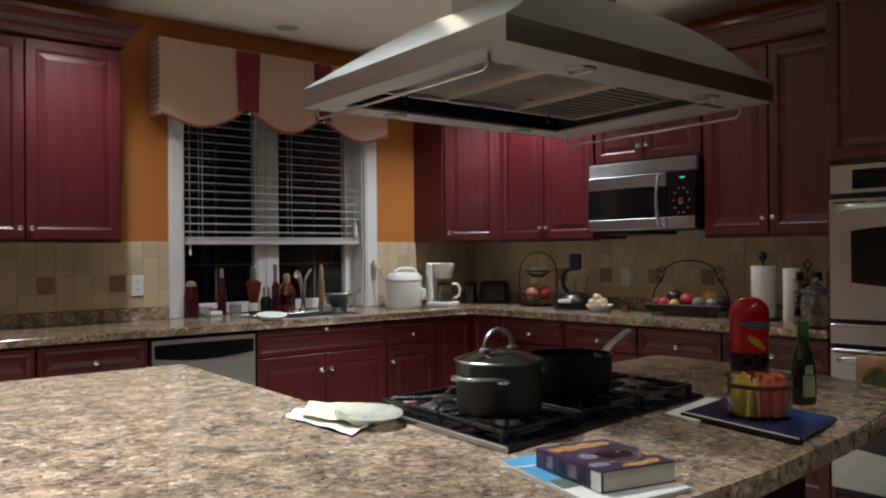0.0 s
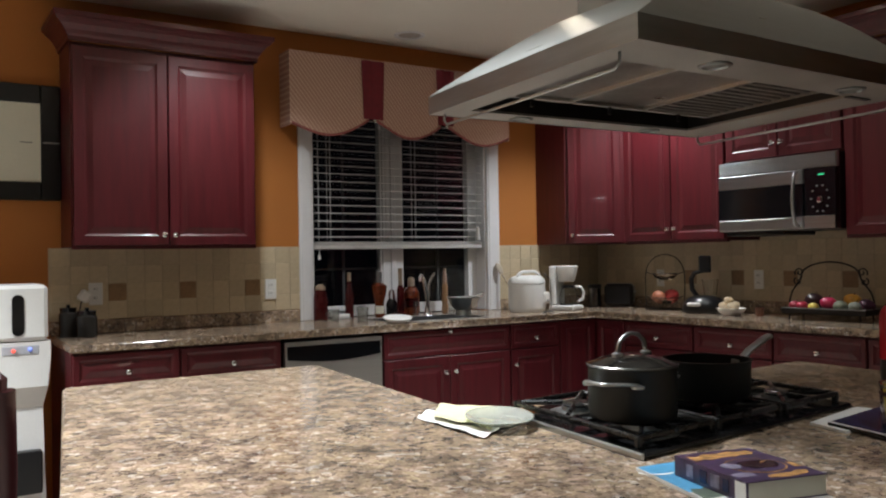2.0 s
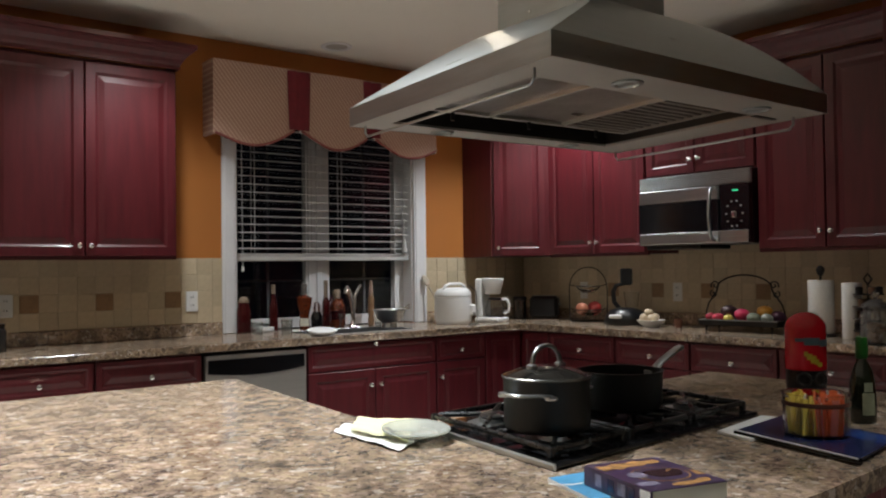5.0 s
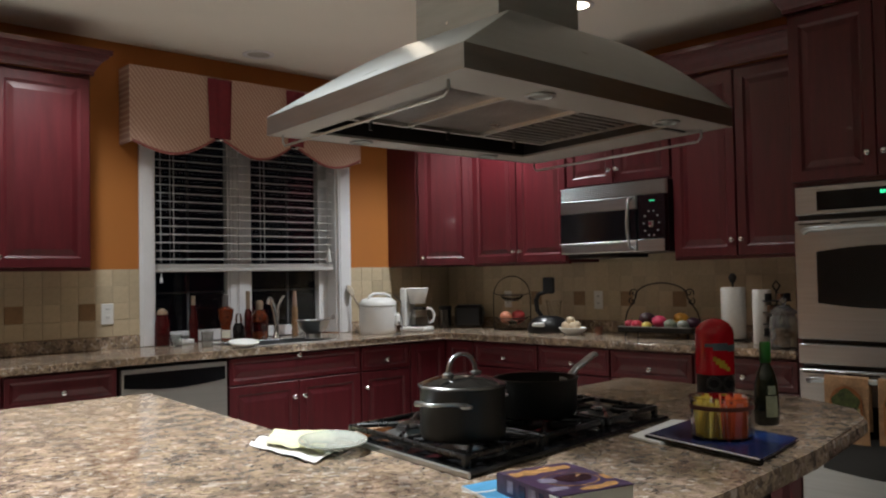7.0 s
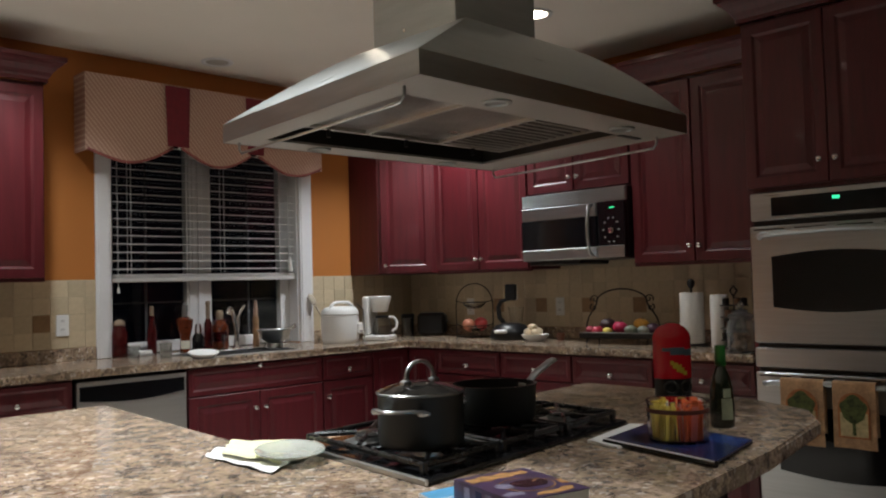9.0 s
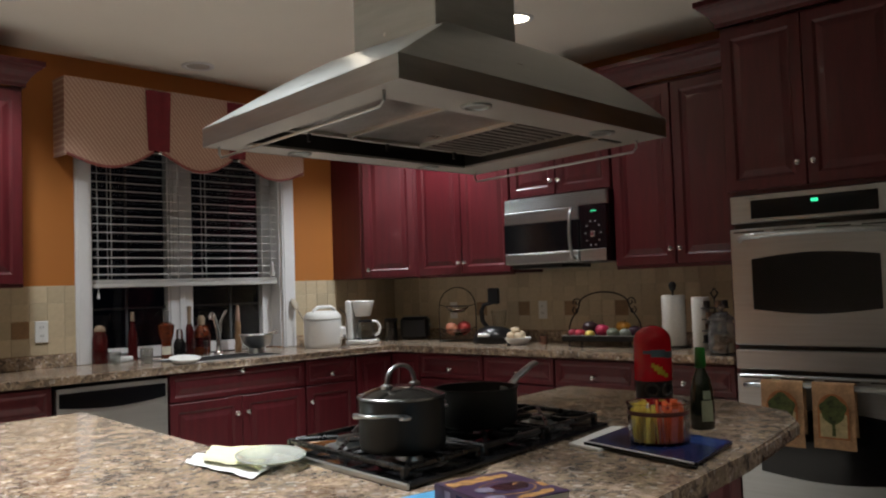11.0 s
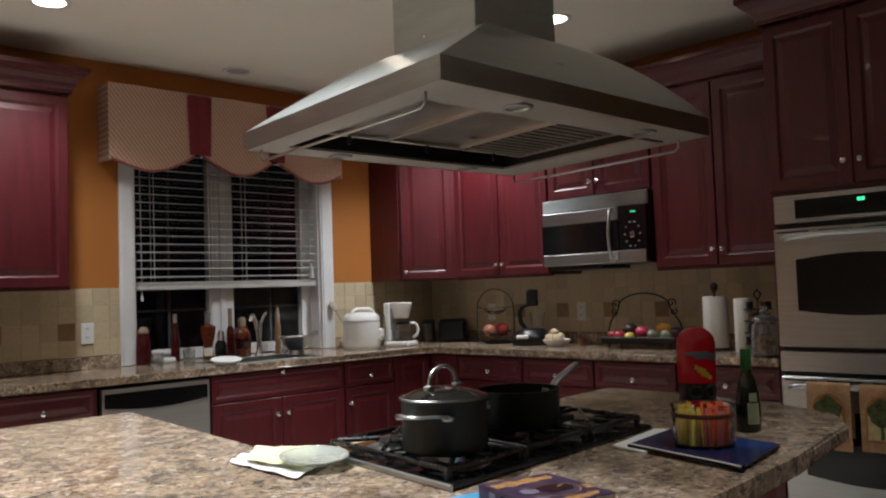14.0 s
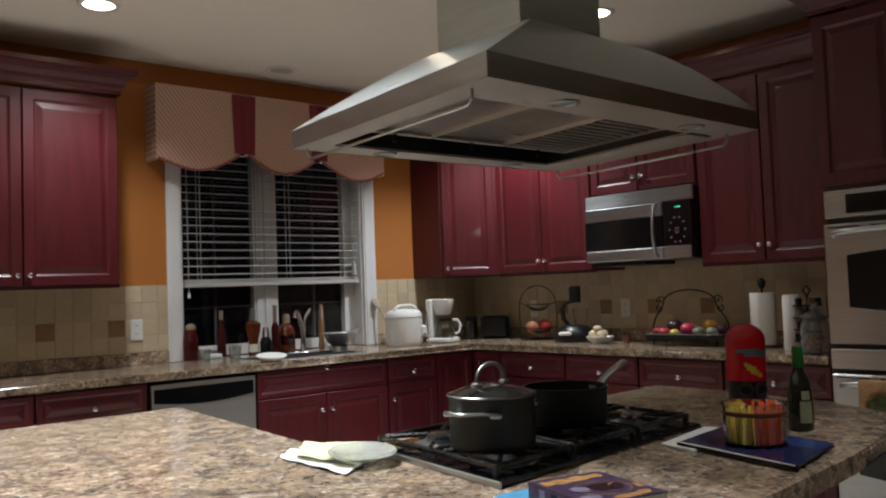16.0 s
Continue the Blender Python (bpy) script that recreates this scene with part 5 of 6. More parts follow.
proc = thing("hand_blender", pose(-0.27, -1.245, CT, 0, 0, -55) @ Matrix.Diagonal((1.3, 1.3, 1.12, 1)), "black kitchen mixer with raised arm", "mixer")
part("base", lathe(bmesh.new(), [(0, 0), (0.10, 0), (0.108, 0.012), (0.100, 0.05), (0.075, 0.085), (0.04, 0.098), (0, 0.10)], seg=36, sy=0.8), BLACK_PLASTIC, proc, smooth=40)
part("badge", boxes((-0.075, -0.01, -0.094, -0.070, 0.040, 0.062), bevel=0.006), PLASTIC_WHITE, proc, "pale unreadable badge")
part("arm", tube(bmesh.new(), [(-0.03, 0.0, 0.09), (-0.055, 0, 0.13), (-0.060, 0, 0.19), (-0.045, 0, 0.225), (0.0, 0, 0.24)], 0.012, 10), BLACK_PLASTIC, proc, smooth=50)
part("head", boxes((-0.022, 0.035, -0.03, 0.03, 0.228, 0.325), bevel=0.006), BLACK_PLASTIC, proc)
part("jug", lathe(bmesh.new(), [(0.03, 0.10), (0.04, 0.19), (0.038, 0.19), (0.028, 0.102)], 0.03, 0, 0, 24), GLASS, proc, smooth=50)

bowl = thing("bowl", ON_E(-1.52) @ Matrix.Translation((0, -0.36, CT)), "white bowl heaped with garlic bulbs", "bowl")
part("dish", lathe(bmesh.new(), [(0, 0), (0.045, 0), (0.048, 0.006), (0.072, 0.022), (0.088, 0.045), (0.085, 0.046), (0.068, 0.026), (0.03, 0.012), (0, 0.012)], seg=36), PLASTIC_WHITE, bowl, smooth=50)
G = ON_E(-1.52) @ Matrix.Translation((0, -0.36, CT))
for x, y, z, r in ((-0.035, -0.02, 0.055, 0.032), (0.03, -0.03, 0.055, 0.030), (0.0, 0.03, 0.06, 0.033), (-0.01, -0.01, 0.088, 0.030), (-0.045, 0.02, 0.062, 0.028)):
    fruit("garlic_bulb", G @ pose(x, y, z, 20 * x * 30, 15, 40), r, (0.62, 0.50, 0.34), "cream garlic bulb heaped in a white bowl", 0.85, "garlic bulbs", 0.6, False)
cup = thing("small_cup", ON_E(-1.66) @ Matrix.Translation((0, -0.28, CT)), "small brown cup on the counter", "cup")
part("body", lathe(bmesh.new(), [(0, 0), (0.022, 0), (0.028, 0.05), (0.026, 0.05), (0.020, 0.004), (0, 0.004)], seg=24), material("brown_ceramic", (0.16, 0.07, 0.045), 0.4), cup, smooth=50)

# fruit basket with scrolled arch
FB = pose(-0.30, -2.125, CT, 0, 0, -82) @ Matrix.Diagonal((1.1, 1.1, 1.0, 1))
basket = thing("fruit_basket", FB, "dark wrought-iron fruit tray with scrolled arch handle", "basket")
part("tray", boxes((-0.205, 0.205, -0.095, 0.095, 0.035, 0.041), (-0.205, 0.205, -0.098, -0.092, 0.041, 0.066), (-0.205, 0.205, 0.092, 0.098, 0.041, 0.066), (-0.208, -0.202, -0.095, 0.095, 0.041, 0.066), (0.202, 0.208, -0.095, 0.095, 0.041, 0.066), bevel=0.001), WROUGHT, basket)
part("rim", tube(bmesh.new(), [(-0.206, -0.096, 0.068), (0.206, -0.096, 0.068), (0.206, 0.096, 0.068), (-0.206, 0.096, 0.068)], 0.004, 8, closed=True), material("pewter", (0.25, 0.25, 0.24), 0.35, 0.9), basket)
for x in (-0.17, 0.17):
    for y in (-0.07, 0.07):
        part("leg", tube(bmesh.new(), [(x, y, 0.036), (x * 1.03, y * 1.1, 0.0035)], 0.005, 8), WROUGHT, basket)
for s_ in (-1, 1):
    part("side_curve", tube(bmesh.new(), [(s_ * 0.206, 0, 0.066), (s_ * 0.208, 0, 0.11), (s_ * 0.195, 0, 0.155), (s_ * 0.170, 0, 0.195), (s_ * 0.150, 0, 0.225), (s_ * 0.142, 0, 0.25)], 0.0045, 8), WROUGHT, basket, smooth=50)
    part("scroll", tube(bmesh.new(), [(s_ * (0.155 + (0.026 - 0.0013 * i) * math.cos(0.5 * i - 0.5)), 0, 0.262 + (0.026 - 0.0013 * i) * math.sin(0.5 * i - 0.5)) for i in range(17)], 0.0038, 8), WROUGHT, basket, smooth=50)
    part("scroll", tube(bmesh.new(), [(s_ * (0.165 + (0.022 - 0.0012 * i) * math.cos(-0.5 * i + 1.2)), 0, 0.212 + (0.022 - 0.0012 * i) * math.sin(-0.5 * i + 1.2)) for i in range(15)], 0.0038, 8), WROUGHT, basket, smooth=50)
part("arch", tube(bmesh.new(), arc(0, 0, 0.235, 0.150, 165, 15, 20, "xz", 0.085), 0.0045, 8), WROUGHT, basket, smooth=50)
for x, y, z, r, col, nm, lb in ((-0.165, -0.03, 0.075, 0.032, (0.30, 0.02, 0.04), "plum", "dark red plum"), (-0.115, -0.055, 0.075, 0.032, (0.45, 0.03, 0.06), "plum", "red plum"),
                                (-0.085, 0.01, 0.105, 0.046, (0.035, 0.015, 0.018), "aubergine", "dark round aubergine"), (-0.055, -0.065, 0.073, 0.027, (0.70, 0.55, 0.12), "lemon", "yellow lemon"),
                                (0.005, -0.035, 0.095, 0.040, (0.50, 0.03, 0.09), "pomegranate", "shiny red pomegranate"), (0.07, -0.05, 0.080, 0.034, (0.20, 0.22, 0.16), "lime", "pale green lime"),
                                (0.095, 0.03, 0.108, 0.042, (0.52, 0.24, 0.03), "orange", "ripe orange"), (0.135, -0.04, 0.078, 0.032, (0.26, 0.27, 0.22), "lime", "pale green lime"), (0.175, 0.0, 0.085, 0.040, (0.05, 0.012, 0.03), "plum", "dark plum")):
    fruit(nm, FB @ pose(x, y, z, 12 * x * 8, 10, 40 * x * 10), r, col, lb + " lying in an iron fruit basket", group="fruit in the basket", stalk=nm != "lemon")

ROLL = material("paper_towel", (0.74, 0.72, 0.68), 0.95, var=0.05, scale=60, bump=0.2)
roll = thing("paper_towel_holder", ON_E(-2.565) @ Matrix.Translation((0, -0.285, CT)), "upright roll of white paper towels on a dark stand", "paper towels")
part("base", lathe(bmesh.new(), [(0, 0), (0.085, 0), (0.085, 0.008), (0.07, 0.014), (0, 0.014)], seg=30), WROUGHT, roll, smooth=40)
part("roll", lathe(bmesh.new(), [(0.02, 0.016), (0.062, 0.016), (0.064, 0.02), (0.064, 0.288), (0.062, 0.292), (0.02, 0.292)], seg=40), ROLL, roll, smooth=40)
part("finial", lathe(bmesh.new(), [(0.006, 0.29), (0.006, 0.315), (0.012, 0.318), (0.020, 0.335), (0.022, 0.350), (0.012, 0.365), (0, 0.370)], seg=18), WROUGHT, roll, smooth=50)
tubejar = thing("tall_canister", ON_E(-2.752) @ Matrix.Translation((0, -0.335, CT)), "tall pale cylinder standing beside the ovens", "canister")
part("body", lathe(bmesh.new(), [(0, 0), (0.045, 0), (0.047, 0.004), (0.047, 0.275), (0.044, 0.28), (0, 0.28)], seg=32), ROLL, tubejar, smooth=40)
rack = thing("spice_rack", ON_E(-2.830) @ Matrix.Translation((0, -0.330, CT)), "dark wire rack holding small spice jars", "spice rack")
part("post", tube(bmesh.new(), [(0, 0, 0.0), (0, 0, 0.27), (-0.02, 0, 0.30), (0.0, 0, 0.325), (0.02, 0, 0.30), (0.0, 0, 0.272)], 0.005, 8), WROUGHT, rack, smooth=50)
part("base", lathe(bmesh.new(), [(0, 0), (0.075, 0), (0.075, 0.006), (0, 0.006)], seg=24), WROUGHT, rack)
for k in range(4):
    lvl = part("shelf", lathe(bmesh.new(), [(0, 0.04 + 0.06 * k), (0.072, 0.04 + 0.06 * k), (0.072, 0.046 + 0.06 * k), (0, 0.046 + 0.06 * k)], seg=24), WROUGHT, rack)
    for q in range(5):
        a = 2 * math.pi * q / 5 + k
        part("spice_jar", lathe(bmesh.new(), [(0, 0), (0.017, 0), (0.017, 0.035), (0, 0.038)], 0.05 * math.cos(a), 0.05 * math.sin(a), 0.046 + 0.06 * k, 12), BLACK_PLASTIC if q % 2 else material("spice_brown", (0.12, 0.06, 0.03), 0.3), lvl, smooth=40)
JARGLASS = material("cloudy_jar_glass", (0.86, 0.88, 0.88), 0.05, alpha=0.93, bump=0)
gj = thing("glass_jar", ON_E(-2.975) @ Matrix.Translation((0, -0.565, CT)) @ Matrix.Diagonal((0.9, 0.9, 1, 1)), "large clear glass jar half full of brown biscuits", "jar")
part("glass", lathe(bmesh.new(), [(0, 0), (0.066, 0), (0.072, 0.01), (0.074, 0.13), (0.060, 0.16), (0.056, 0.165), (0.053, 0.163), (0.070, 0.128), (0.068, 0.012), (0, 0.006)], seg=36), JARGLASS, gj, smooth=50)
part("lid", lathe(bmesh.new(), [(0.058, 0.166), (0.070, 0.170), (0.066, 0.185), (0.03, 0.205), (0.010, 0.212), (0.018, 0.225), (0.020, 0.24), (0, 0.25)], seg=32), JARGLASS, gj, "clear glass lid with ball knob", smooth=50)
rnd = random.Random(8)
for i in range(14):
    bm = boxes((-0.022, 0.022, -0.016, 0.016, -0.008, 0.008), bevel=0.004)
    bmesh.ops.transform(bm, matrix=Matrix.Translation((rnd.uniform(-0.035, 0.035), rnd.uniform(-0.035, 0.035), 0.02 + 0.0055 * i)) @ Euler((rnd.uniform(-0.4, 0.4), rnd.uniform(-0.4, 0.4), rnd.uniform(0, 3))).to_matrix().to_4x4(), verts=bm.verts)
    part("biscuit", bm, material("biscuit", (0.30, 0.15, 0.06), 0.7, var=0.3), gj)

# ---------------------------------------------------------------- wall outlets
def outlet(m, label):
    t = thing("wall_outlet", m, label, "outlet", "wall outlets")
    part("plate", boxes((-0.036, 0.036, -0.006, 0, -0.06, 0.06), bevel=0.003), PLASTIC_WHITE, t)
    for z in (-0.024, 0.024):
        s_ = part("socket", boxes((-0.016, 0.016, -0.008, -0.006, z - 0.016, z + 0.016), bevel=0.0015), PLASTIC_WHITE, t)
        part("slots", boxes((-0.008, -0.005, -0.0086, -0.008, z - 0.004, z + 0.008), (0.005, 0.008, -0.0086, -0.008, z - 0.004, z + 0.008)), BLACK_PLASTIC, s_)


outlet(pose(-2.690, -0.011, 1.117), "white double wall outlet on beige tiles")
outlet(pose(-3.680, -0.011, 1.125), "white wall outlet with a plug on beige tiles")
outlet(pose(-0.011, -1.464, 1.121, 0, 0, -90), "white double wall outlet on beige tiles")
outlet(pose(-0.011, -0.650, 1.121, 0, 0, -90), "white double wall outlet on beige tiles")

# ---------------------------------------------------------------- sink and window ledge
faucet = thing("sink_faucet", pose(-1.655, -0.135, CT), "chrome kitchen faucet with side lever", "faucet")
part("base", lathe(bmesh.new(), [(0, 0), (0.028, 0), (0.030, 0.006), (0.020, 0.02), (0.016, 0.06), (0.016, 0.10), (0, 0.10)], seg=24), CHROME, faucet, smooth=40)
part("spout", tube(bmesh.new(), [(0, 0, 0.09), (-0.012, -0.01, 0.15), (-0.04, -0.03, 0.215), (-0.075, -0.06, 0.255), (-0.095, -0.08, 0.262), (-0.11, -0.095, 0.245), (-0.115, -0.10, 0.225)], 0.014, 12), CHROME, faucet, smooth=50)
part("lever", tube(bmesh.new(), [(0.0, 0, 0.10), (0.015, 0, 0.15), (0.012, 0, 0.20), (0.035, 0, 0.245), (0.06, 0.0, 0.275)], 0.009, 10), CHROME, faucet, smooth=50)
sink = thing("kitchen_sink", pose(-1.80, -0.36, CT), "stainless steel sink basin rim in the worktop", "sink")
part("rim", tube(bmesh.new(), [(-0.34, -0.19, 0.002), (0.34, -0.19, 0.002), (0.34, 0.16, 0.002), (-0.34, 0.16, 0.002)], 0.0025, 8, closed=True), STEEL, sink)
# Flat dark sheet on the slab stands for the shaded hollow of the sink.
part("basin", boxes((-0.338, 0.338, -0.188, 0.158, 0.0004, 0.0012)), material("basin_shade", (0.03, 0.03, 0.03), 0.7, 0.0, spec=0.1), sink)

col = thing("colander", pose(-1.50, -0.33, CT), "steel colander standing in the sink", "colander")
part("foot", lathe(bmesh.new(), [(0.05, 0.002), (0.054, 0.002), (0.048, 0.035), (0.044, 0.035)], seg=30), STEEL, col, smooth=40)
part("bowl", lathe(bmesh.new(), [(0, 0.034), (0.045, 0.034), (0.085, 0.065), (0.105, 0.115), (0.112, 0.117), (0.112, 0.120), (0.102, 0.119), (0.082, 0.069), (0.044, 0.037), (0, 0.037)], seg=36), STEEL, col, smooth=50)
part("handle", tube(bmesh.new(), [(0.105, -0.03, 0.117), (0.14, -0.03, 0.125), (0.155, 0.0, 0.145), (0.14, 0.03, 0.125), (0.105, 0.03, 0.117)], 0.005, 8), CHROME, col, smooth=50)

dish = thing("oval_dish", pose(-2.145, -0.590, CT + 0.012, 11, 0, 0), "white oval plate on the worktop edge", "dish")
part("plate", lathe(bmesh.new(), [(0, 0), (0.06, 0), (0.085, 0.016), (0.092, 0.022), (0.090, 0.025), (0.06, 0.006), (0, 0.006)], seg=40, sy=0.7), PLASTIC_WHITE, dish, smooth=50)


def bottle_thing(name, x, y, prof, mat, cap, cap_prof, label, band=None, z=0.0):
    t = thing(name, pose(x, y, CT + z), label, "bottle", "bottles on the window ledge")
    part("glass", lathe(bmesh.new(), prof, seg=26), mat, t, smooth=50)
    part("stopper", lathe(bmesh.new(), cap_prof, seg=18), cap, t, smooth=50)
    if band:
        r, z0, z1, m_ = band
        part("label", wrap(r, z0, z1, 190, 300), m_, t)


WINE = material("red_bottle", (0.075, 0.007, 0.008), 0.10, var=0.3, scale=25, bump=0, alpha=0.35)
AMBER = material("orange_bottle", (0.15, 0.030, 0.010), 0.10, var=0.6, scale=45, bump=0, alpha=0.3)
CORK = material("cork", (0.26, 0.19, 0.13), 0.8, var=0.2, scale=40)
bottle_thing("bottle", -2.368, -0.02, [(0, 0), (0.044, 0), (0.048, 0.01), (0.046, 0.13), (0.034, 0.165), (0.03, 0.19), (0, 0.19)], WINE, CORK, [(0.031, 0.185), (0.034, 0.195), (0.026, 0.212), (0.010, 0.222), (0, 0.222)], "squat dark red bottle with pale cloth top")
bottle_thing("bottle", -2.168, -0.02, [(0, 0), (0.026, 0), (0.028, 0.01), (0.027, 0.15), (0.013, 0.20), (0.011, 0.24), (0, 0.24)], WINE, CORK, [(0.012, 0.235), (0.012, 0.29), (0, 0.292)], "slim dark red bottle with cork")
bottle_thing("bottle", -1.945, -0.01, [(0, 0), (0.030, 0), (0.033, 0.02), (0.030, 0.09), (0.045, 0.15), (0.050, 0.20), (0.02, 0.22), (0, 0.22)], AMBER, material("grey_top", (0.14, 0.13, 0.12), 0.5), [(0.016, 0.215), (0.018, 0.29), (0, 0.295)], "patterned vase bottle in red and orange", (0.0335, 0.02, 0.07, CREAM))
bottle_thing("bottle", -1.955, -0.19, [(0, 0), (0.035, 0), (0.037, 0.01), (0.036, 0.09), (0.022, 0.12), (0, 0.12)], BLACK_GLASS, GLASS, [(0.018, 0.118), (0.022, 0.14), (0.016, 0.175), (0, 0.18)], "dark soap bottle with clear top")
bottle_thing("bottle", -1.815, -0.06, [(0, 0), (0.022, 0), (0.024, 0.01), (0.024, 0.17), (0.014, 0.20), (0, 0.20)], WINE, CORK, [(0.013, 0.195), (0.013, 0.285), (0.015, 0.29), (0.014, 0.31), (0, 0.312)], "slim red bottle with tall pale neck")
bottle_thing("bottle", -1.700, -0.005, [(0, 0), (0.050, 0), (0.056, 0.02), (0.056, 0.14), (0.035, 0.18), (0.022, 0.19), (0, 0.19)], AMBER, CORK, [(0.023, 0.188), (0.024, 0.235), (0.012, 0.25), (0, 0.25)], "broad orange glass bottle with cork", (0.057, 0.05, 0.11, WINE))
bottle_thing("bottle", -1.415, 0.02, [(0, 0), (0.020, 0), (0.023, 0.03), (0.018, 0.06), (0.024, 0.10), (0.018, 0.14), (0.023, 0.17), (0.014, 0.20), (0, 0.20)], material("pale_amber", (0.26, 0.15, 0.08), 0.3, var=0.3, scale=20), material("pink_wax", (0.38, 0.25, 0.20), 0.5), [(0.013, 0.198), (0.016, 0.24), (0.011, 0.27), (0.009, 0.30), (0, 0.305)], "tall twisted amber bottle")
for x, y, h in ((-2.235, -0.33, 0.085), (-1.70, -0.03, 0.09), (-2.405 + 0.06, -0.16, 0.07), (-1.40, -0.06, 0.07)):
    g = thing("glass_tumbler", pose(x, y, CT), "small clear glass tumbler by the sink", "glass", "glass tumblers")
    part("cup", lathe(bmesh.new(), [(0, 0), (0.030, 0), (0.035, h), (0.033, h), (0.028, 0.006), (0, 0.006)], seg=26), material("cloudy_glass", (0.80, 0.82, 0.80), 0.10, alpha=0.95, bump=0), g, smooth=50)
tin = thing("sponge_tray", pose(-2.225, -0.03, CT), "small shiny tray for a sponge", "tray")
part("tray", boxes((-0.055, 0.055, -0.03, 0.03, 0.0, 0.005), (-0.055, 0.055, 0.025, 0.03, 0.005, 0.05), bevel=0.002), STEEL, tin)
part("sponge", boxes((-0.045, 0.045, -0.025, 0.02, 0.005, 0.03), bevel=0.005), PAPER, tin)

# ---------------------------------------------------------------- left end of the counter
for x, y, r, h in ((-3.840, -0.16, 0.045, 0.150), (-3.765, -0.24, 0.050, 0.135)):
    t = thing("storage_jar", pose(x, y, CT), "dark glass storage jar with lid on the worktop", "jar", "dark storage jars")
    part("body", lathe(bmesh.new(), [(0, 0), (r, 0), (r, h - 0.03), (r - 0.01, h - 0.02), (0, h - 0.02)], seg=26), material("smoky_jar", (0.03, 0.028, 0.026), 0.15, bump=0), t, smooth=40)
    part("lid", lathe(bmesh.new(), [(r - 0.006, h - 0.02), (r - 0.004, h), (0.01, h + 0.004), (0.01, h + 0.015), (0, h + 0.017)], seg=26), BLACK_GLASS, t, smooth=40)
t = thing("glass_tumbler", pose(-3.575, -0.34, CT), "small clear empty glass on the worktop", "glass")
part("cup", lathe(bmesh.new(), [(0, 0), (0.026, 0), (0.031, 0.075), (0.029, 0.075), (0.024, 0.006), (0, 0.006)], seg=26), GLASS, t, smooth=50)
plug = thing("plug_adapter", pose(-3.74, -0.03, 1.115, 0, 35, 0), "white square plug-in adapter with dark cord", "adapter")
part("body", boxes((-0.03, 0.03, -0.028, 0.012, -0.03, 0.03), bevel=0.008), PLASTIC_WHITE, plug)
part("cord", tube(bmesh.new(), [(0.0, -0.015, -0.028), (0.02, -0.03, -0.08), (-0.02, -0.08, -0.13)], 0.0035, 8), BLACK_PLASTIC, plug, smooth=50)

clock = thing("wall_clock", pose(-4.147, -0.004, 1.920), "square wall clock with black frame and cream face", "clock")
part("frame", boxes((-0.30, -0.205, -0.035, 0, -0.30, 0.30), (0.205, 0.30, -0.035, 0, -0.30, 0.30), (-0.205, 0.205, -0.035, 0, 0.205, 0.30), (-0.205, 0.205, -0.035, 0, -0.30, -0.205), bevel=0.006), BLACK_PLASTIC, clock)
part("face", boxes((-0.205, 0.205, -0.02, -0.001, -0.205, 0.205)), CREAM, clock)
for a, b in (((0.215, 0.295), (-0.004, 0.004)), ((-0.295, -0.215), (-0.004, 0.004)), ((-0.004, 0.004), (0.215, 0.295)), ((-0.004, 0.004), (-0.295, -0.215))):
    part("hour_mark", boxes((a[0], a[1], -0.037, -0.034, b[0], b[1])), STEEL, clock)
part("hour_hand", boxes((-0.006, 0.006, -0.026, -0.022, -0.02, 0.10)), BLACK_PLASTIC, clock)
part("minute_hand", boxes((0.11, 0.165, -0.022, -0.0205, -0.002, 0.002), (-0.02, 0.012, -0.030, -0.026, -0.004, 0.004)), BLACK_PLASTIC, clock)

cooler = thing("water_cooler", pose(-4.148, -0.50, 0), "white floor-standing water cooler with dark slot", "water cooler")
bm = bmesh.new()
prof = [(-0.165, 0, 0.30), (-0.155, 0.34, 0.30), (-0.150, 0.62, 0.28), (-0.165, 0.72, 0.30), (-0.178, 0.86, 0.33), (-0.178, 0.93, 0.33)]
rings = []
for hx, z, d in prof:
    w = -hx
    rings.append([bm.verts.new(p) for p in ((-w, 0.0 if z > 0.7 else 0.06, z), (w, 0.0 if z > 0.7 else 0.06, z), (w, 0.36, z), (-w, 0.36, z))])
for a, b in zip(rings, rings[1:]):
    for k in range(4):
        bm.faces.new((a[k], a[(k + 1) % 4], b[(k + 1) % 4], b[k]))
bm.faces.new(rings[-1])
bm.faces.new(rings[0][::-1])
part("body", bm, PLASTIC_WHITE, cooler)
part("upper_case", boxes((-0.168, 0.168, -0.012, 0.36, 0.935, 1.195), bevel=0.018), PLASTIC_WHITE, cooler)
cap = [(0.040 + 0.026 * math.cos(radians(a)), 1.124 + 0.026 * math.sin(radians(a))) for a in range(0, 181, 20)] + [(0.040 + 0.026 * math.cos(radians(a)), 0.986 + 0.026 * math.sin(radians(a))) for a in range(180, 361, 20)]
part("slot", prism_xz(cap, -0.0165, -0.010), BLACK_GLASS, cooler, "tall dark rounded slot")
part("tap_recess", boxes((-0.03, 0.13, -0.0035, 0.012, 0.868, 0.915), bevel=0.006), material("pale_grey_plastic", (0.45, 0.46, 0.50), 0.35, bump=0.01), cooler, "pale grey tap recess")
part("hot_tap", boxes((0.012, 0.030, -0.016, 0.01, 0.884, 0.900), bevel=0.005), glow("red_lamp", (1.0, 0.12, 0.08), 0.8), cooler, "red lit tap")
part("cold_tap", boxes((0.080, 0.098, -0.016, 0.01, 0.888, 0.904), bevel=0.005), glow("blue_lamp", (0.25, 0.35, 1.0), 0.6), cooler, "blue lit tap")
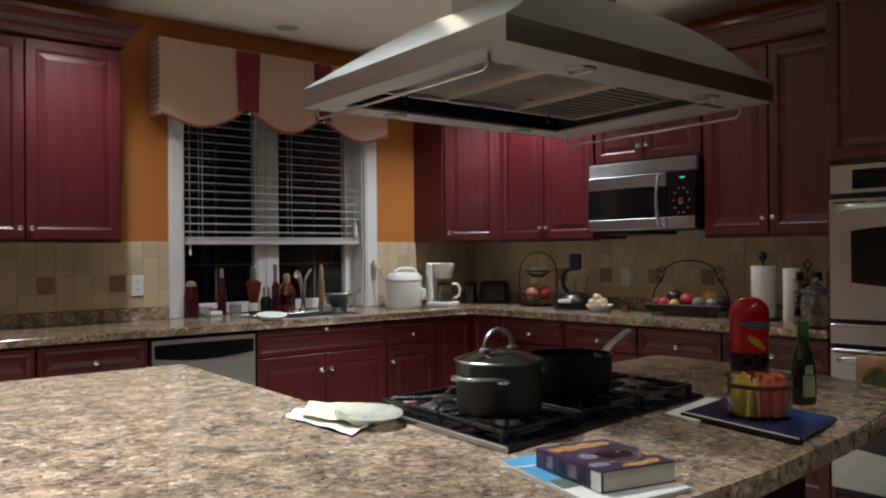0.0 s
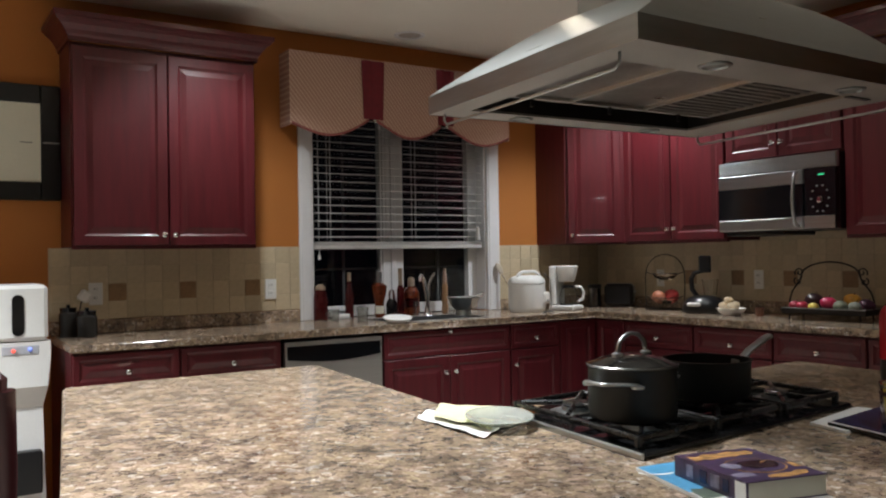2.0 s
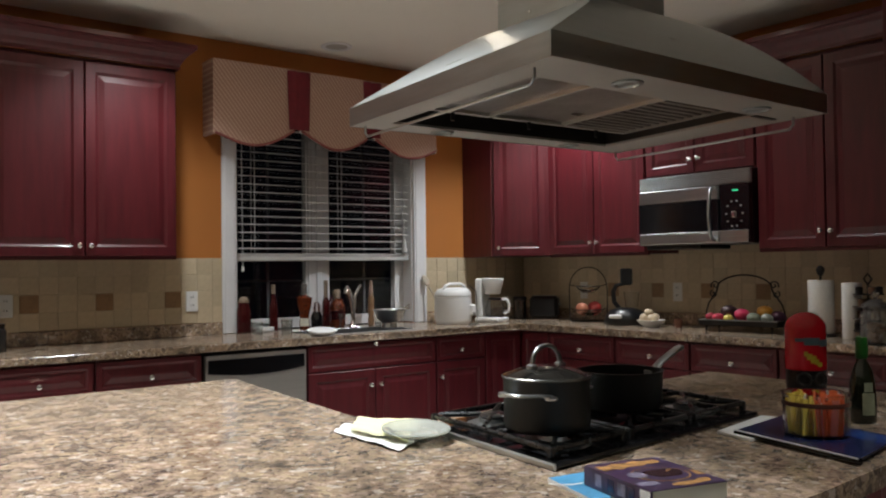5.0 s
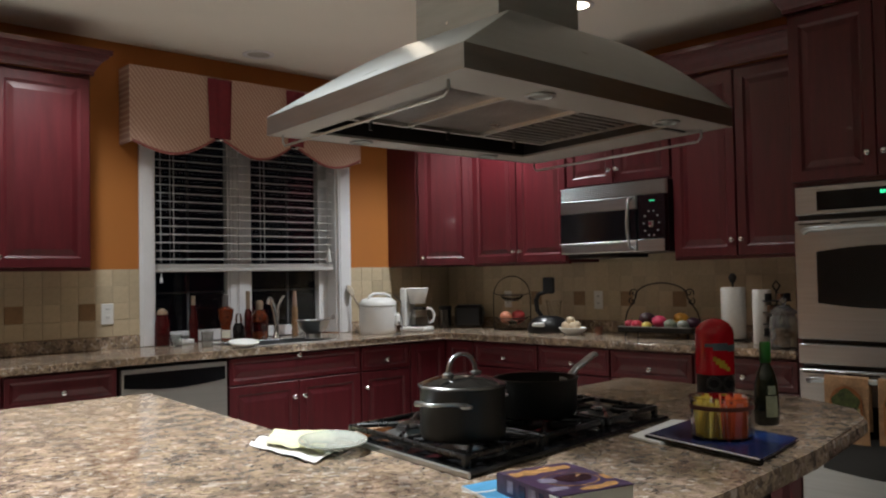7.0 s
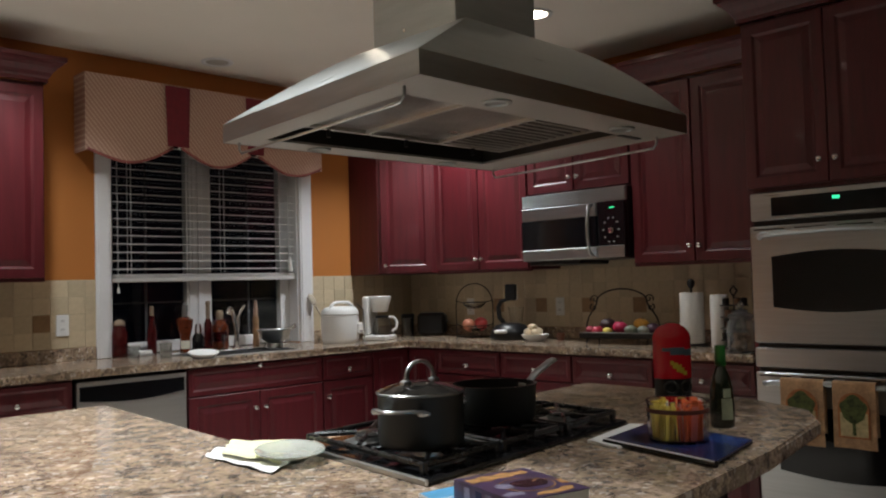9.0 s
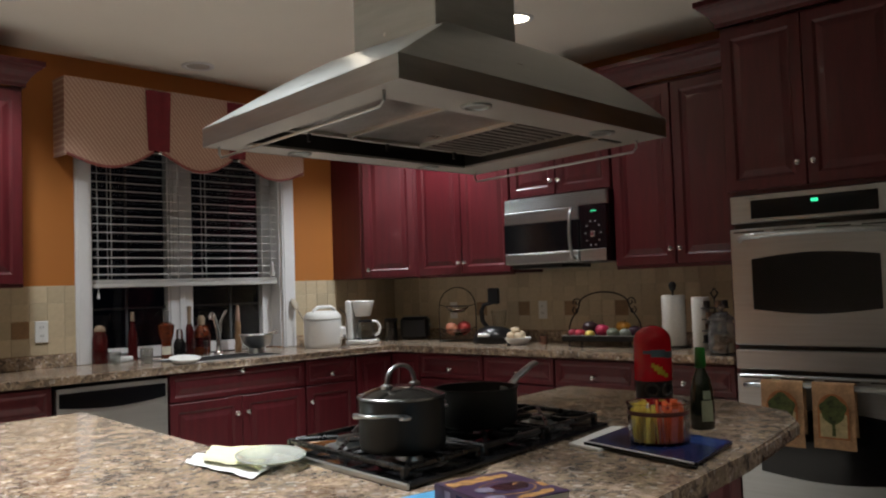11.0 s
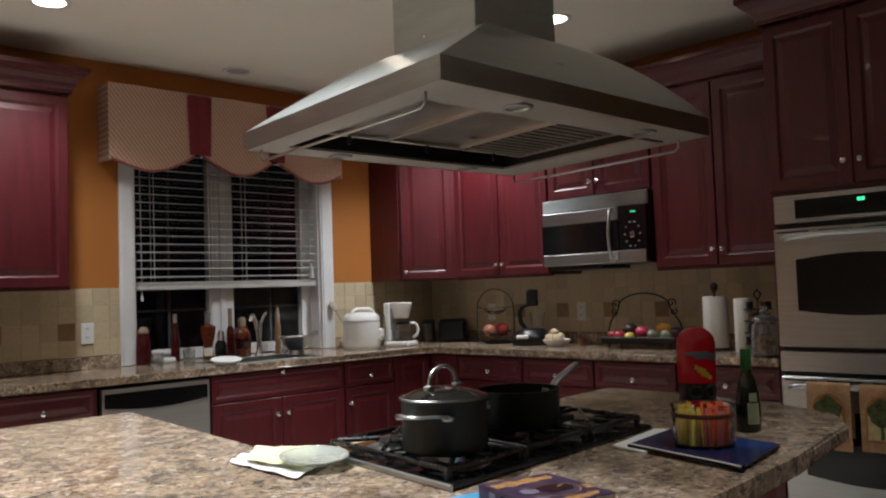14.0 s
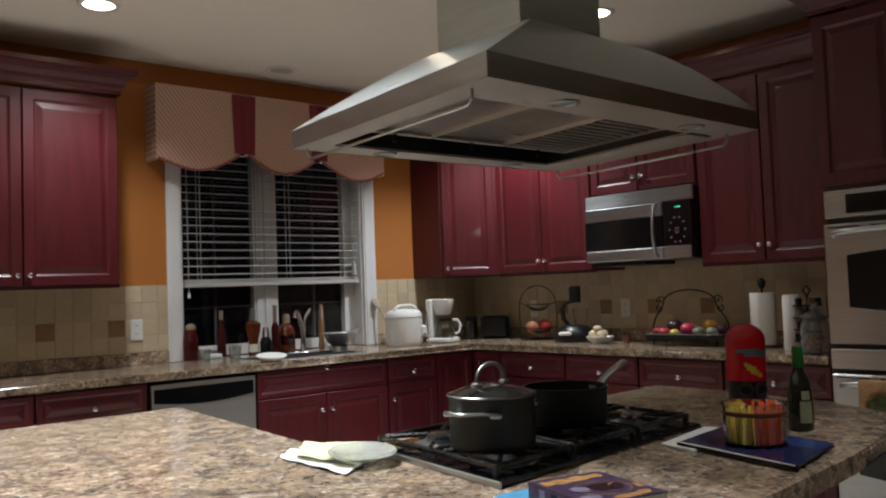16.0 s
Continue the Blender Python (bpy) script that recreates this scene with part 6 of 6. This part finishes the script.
part("drip_tray", boxes((-0.11, 0.14, 0.01, 0.07, 0.22, 0.42), bevel=0.006), BLACK_PLASTIC, cooler, "dark drip tray")

# Chair wood is cherry darkened in colour, as if in less light.
SHADED_CHERRY = material("shaded_cherry", (0.030, 0.006, 0.007), 0.3, var=0.25, scale=5, stretch=(7, 7, 0.7), bump=0.03)
chair = thing("bar_chair", pose(-4.593, -2.55, 0, 0, 0, 6), "dark cherry high-backed chair drawn up to the island", "chair")
for x in (-0.20, 0.245):
    part("back_post", tube(bmesh.new(), [(x, 0.02, 0.0), (x, 0.03, 0.5), (x + 0.0, 0.0, 0.8), (x - 0.006, -0.02, 0.99)], 0.024, 12), SHADED_CHERRY, chair, smooth=50)
for x in (-0.20, 0.22):
    part("front_leg", tube(bmesh.new(), [(x, 0.42, 0.0), (x, 0.42, 0.60)], 0.020, 10), SHADED_CHERRY, chair, smooth=50)
part("seat", boxes((-0.225, 0.245, 0.0, 0.46, 0.60, 0.64), bevel=0.012), SHADED_CHERRY, chair)
part("top_rail", boxes((-0.225, 0.245, -0.035, 0.005, 0.93, 1.035), bevel=0.016), SHADED_CHERRY, chair)
for k in range(4):
    part("slat", boxes((-0.14 + k * 0.10, -0.10 + k * 0.10, -0.008, 0.008, 0.64, 0.935), bevel=0.003), SHADED_CHERRY, chair)

# ---------------------------------------------------------------- backsplash tiles (pieces of the walls)
P = 0.0957
bm = bmesh.new()
box(bm, 0.0010, P - 0.0010, -0.0055, -0.0015, 0.0010, P - 0.0010, 0.0012)
tile_mesh = finish(bm, "tile", TILE)
brown_mesh = tile_mesh.copy()
brown_mesh.materials[0] = TILE_BROWN
part("grout_bed", boxes((-3.910, -2.502, -0.004, 0, 0.986, 1.372), (-0.966, 0, -0.004, 0, 0.986, 1.372)), GROUT, wall_n)
part("grout_bed", boxes((-0.004, 0, -3.07, -0.004, 0.986, 1.372), (-0.004, 0, -2.235, -1.47, 1.372, 1.415)), GROUT, wall_e)


def lay(parent, m, i, j, brown):
    ob = new("tile", brown_mesh if brown else tile_mesh)
    ob.parent = parent
    ob.matrix_basis = m @ Matrix.Translation((i * P, 0, 0.987 + j * P))


for j in range(4):
    for i in range(15):
        lay(wall_n, pose(-3.901, -0.002, 0), i, j, j == 1 and i % 4 == 3)
    for i in range(10):
        lay(wall_n, pose(-0.962, -0.002, 0), i, j, False)
    for i in range(32):
        lay(wall_e, pose(-0.002, -0.008, 0, 0, 0, -90), i, j, j == 1 and i >= 8 and (i - 12) % 4 == 1)
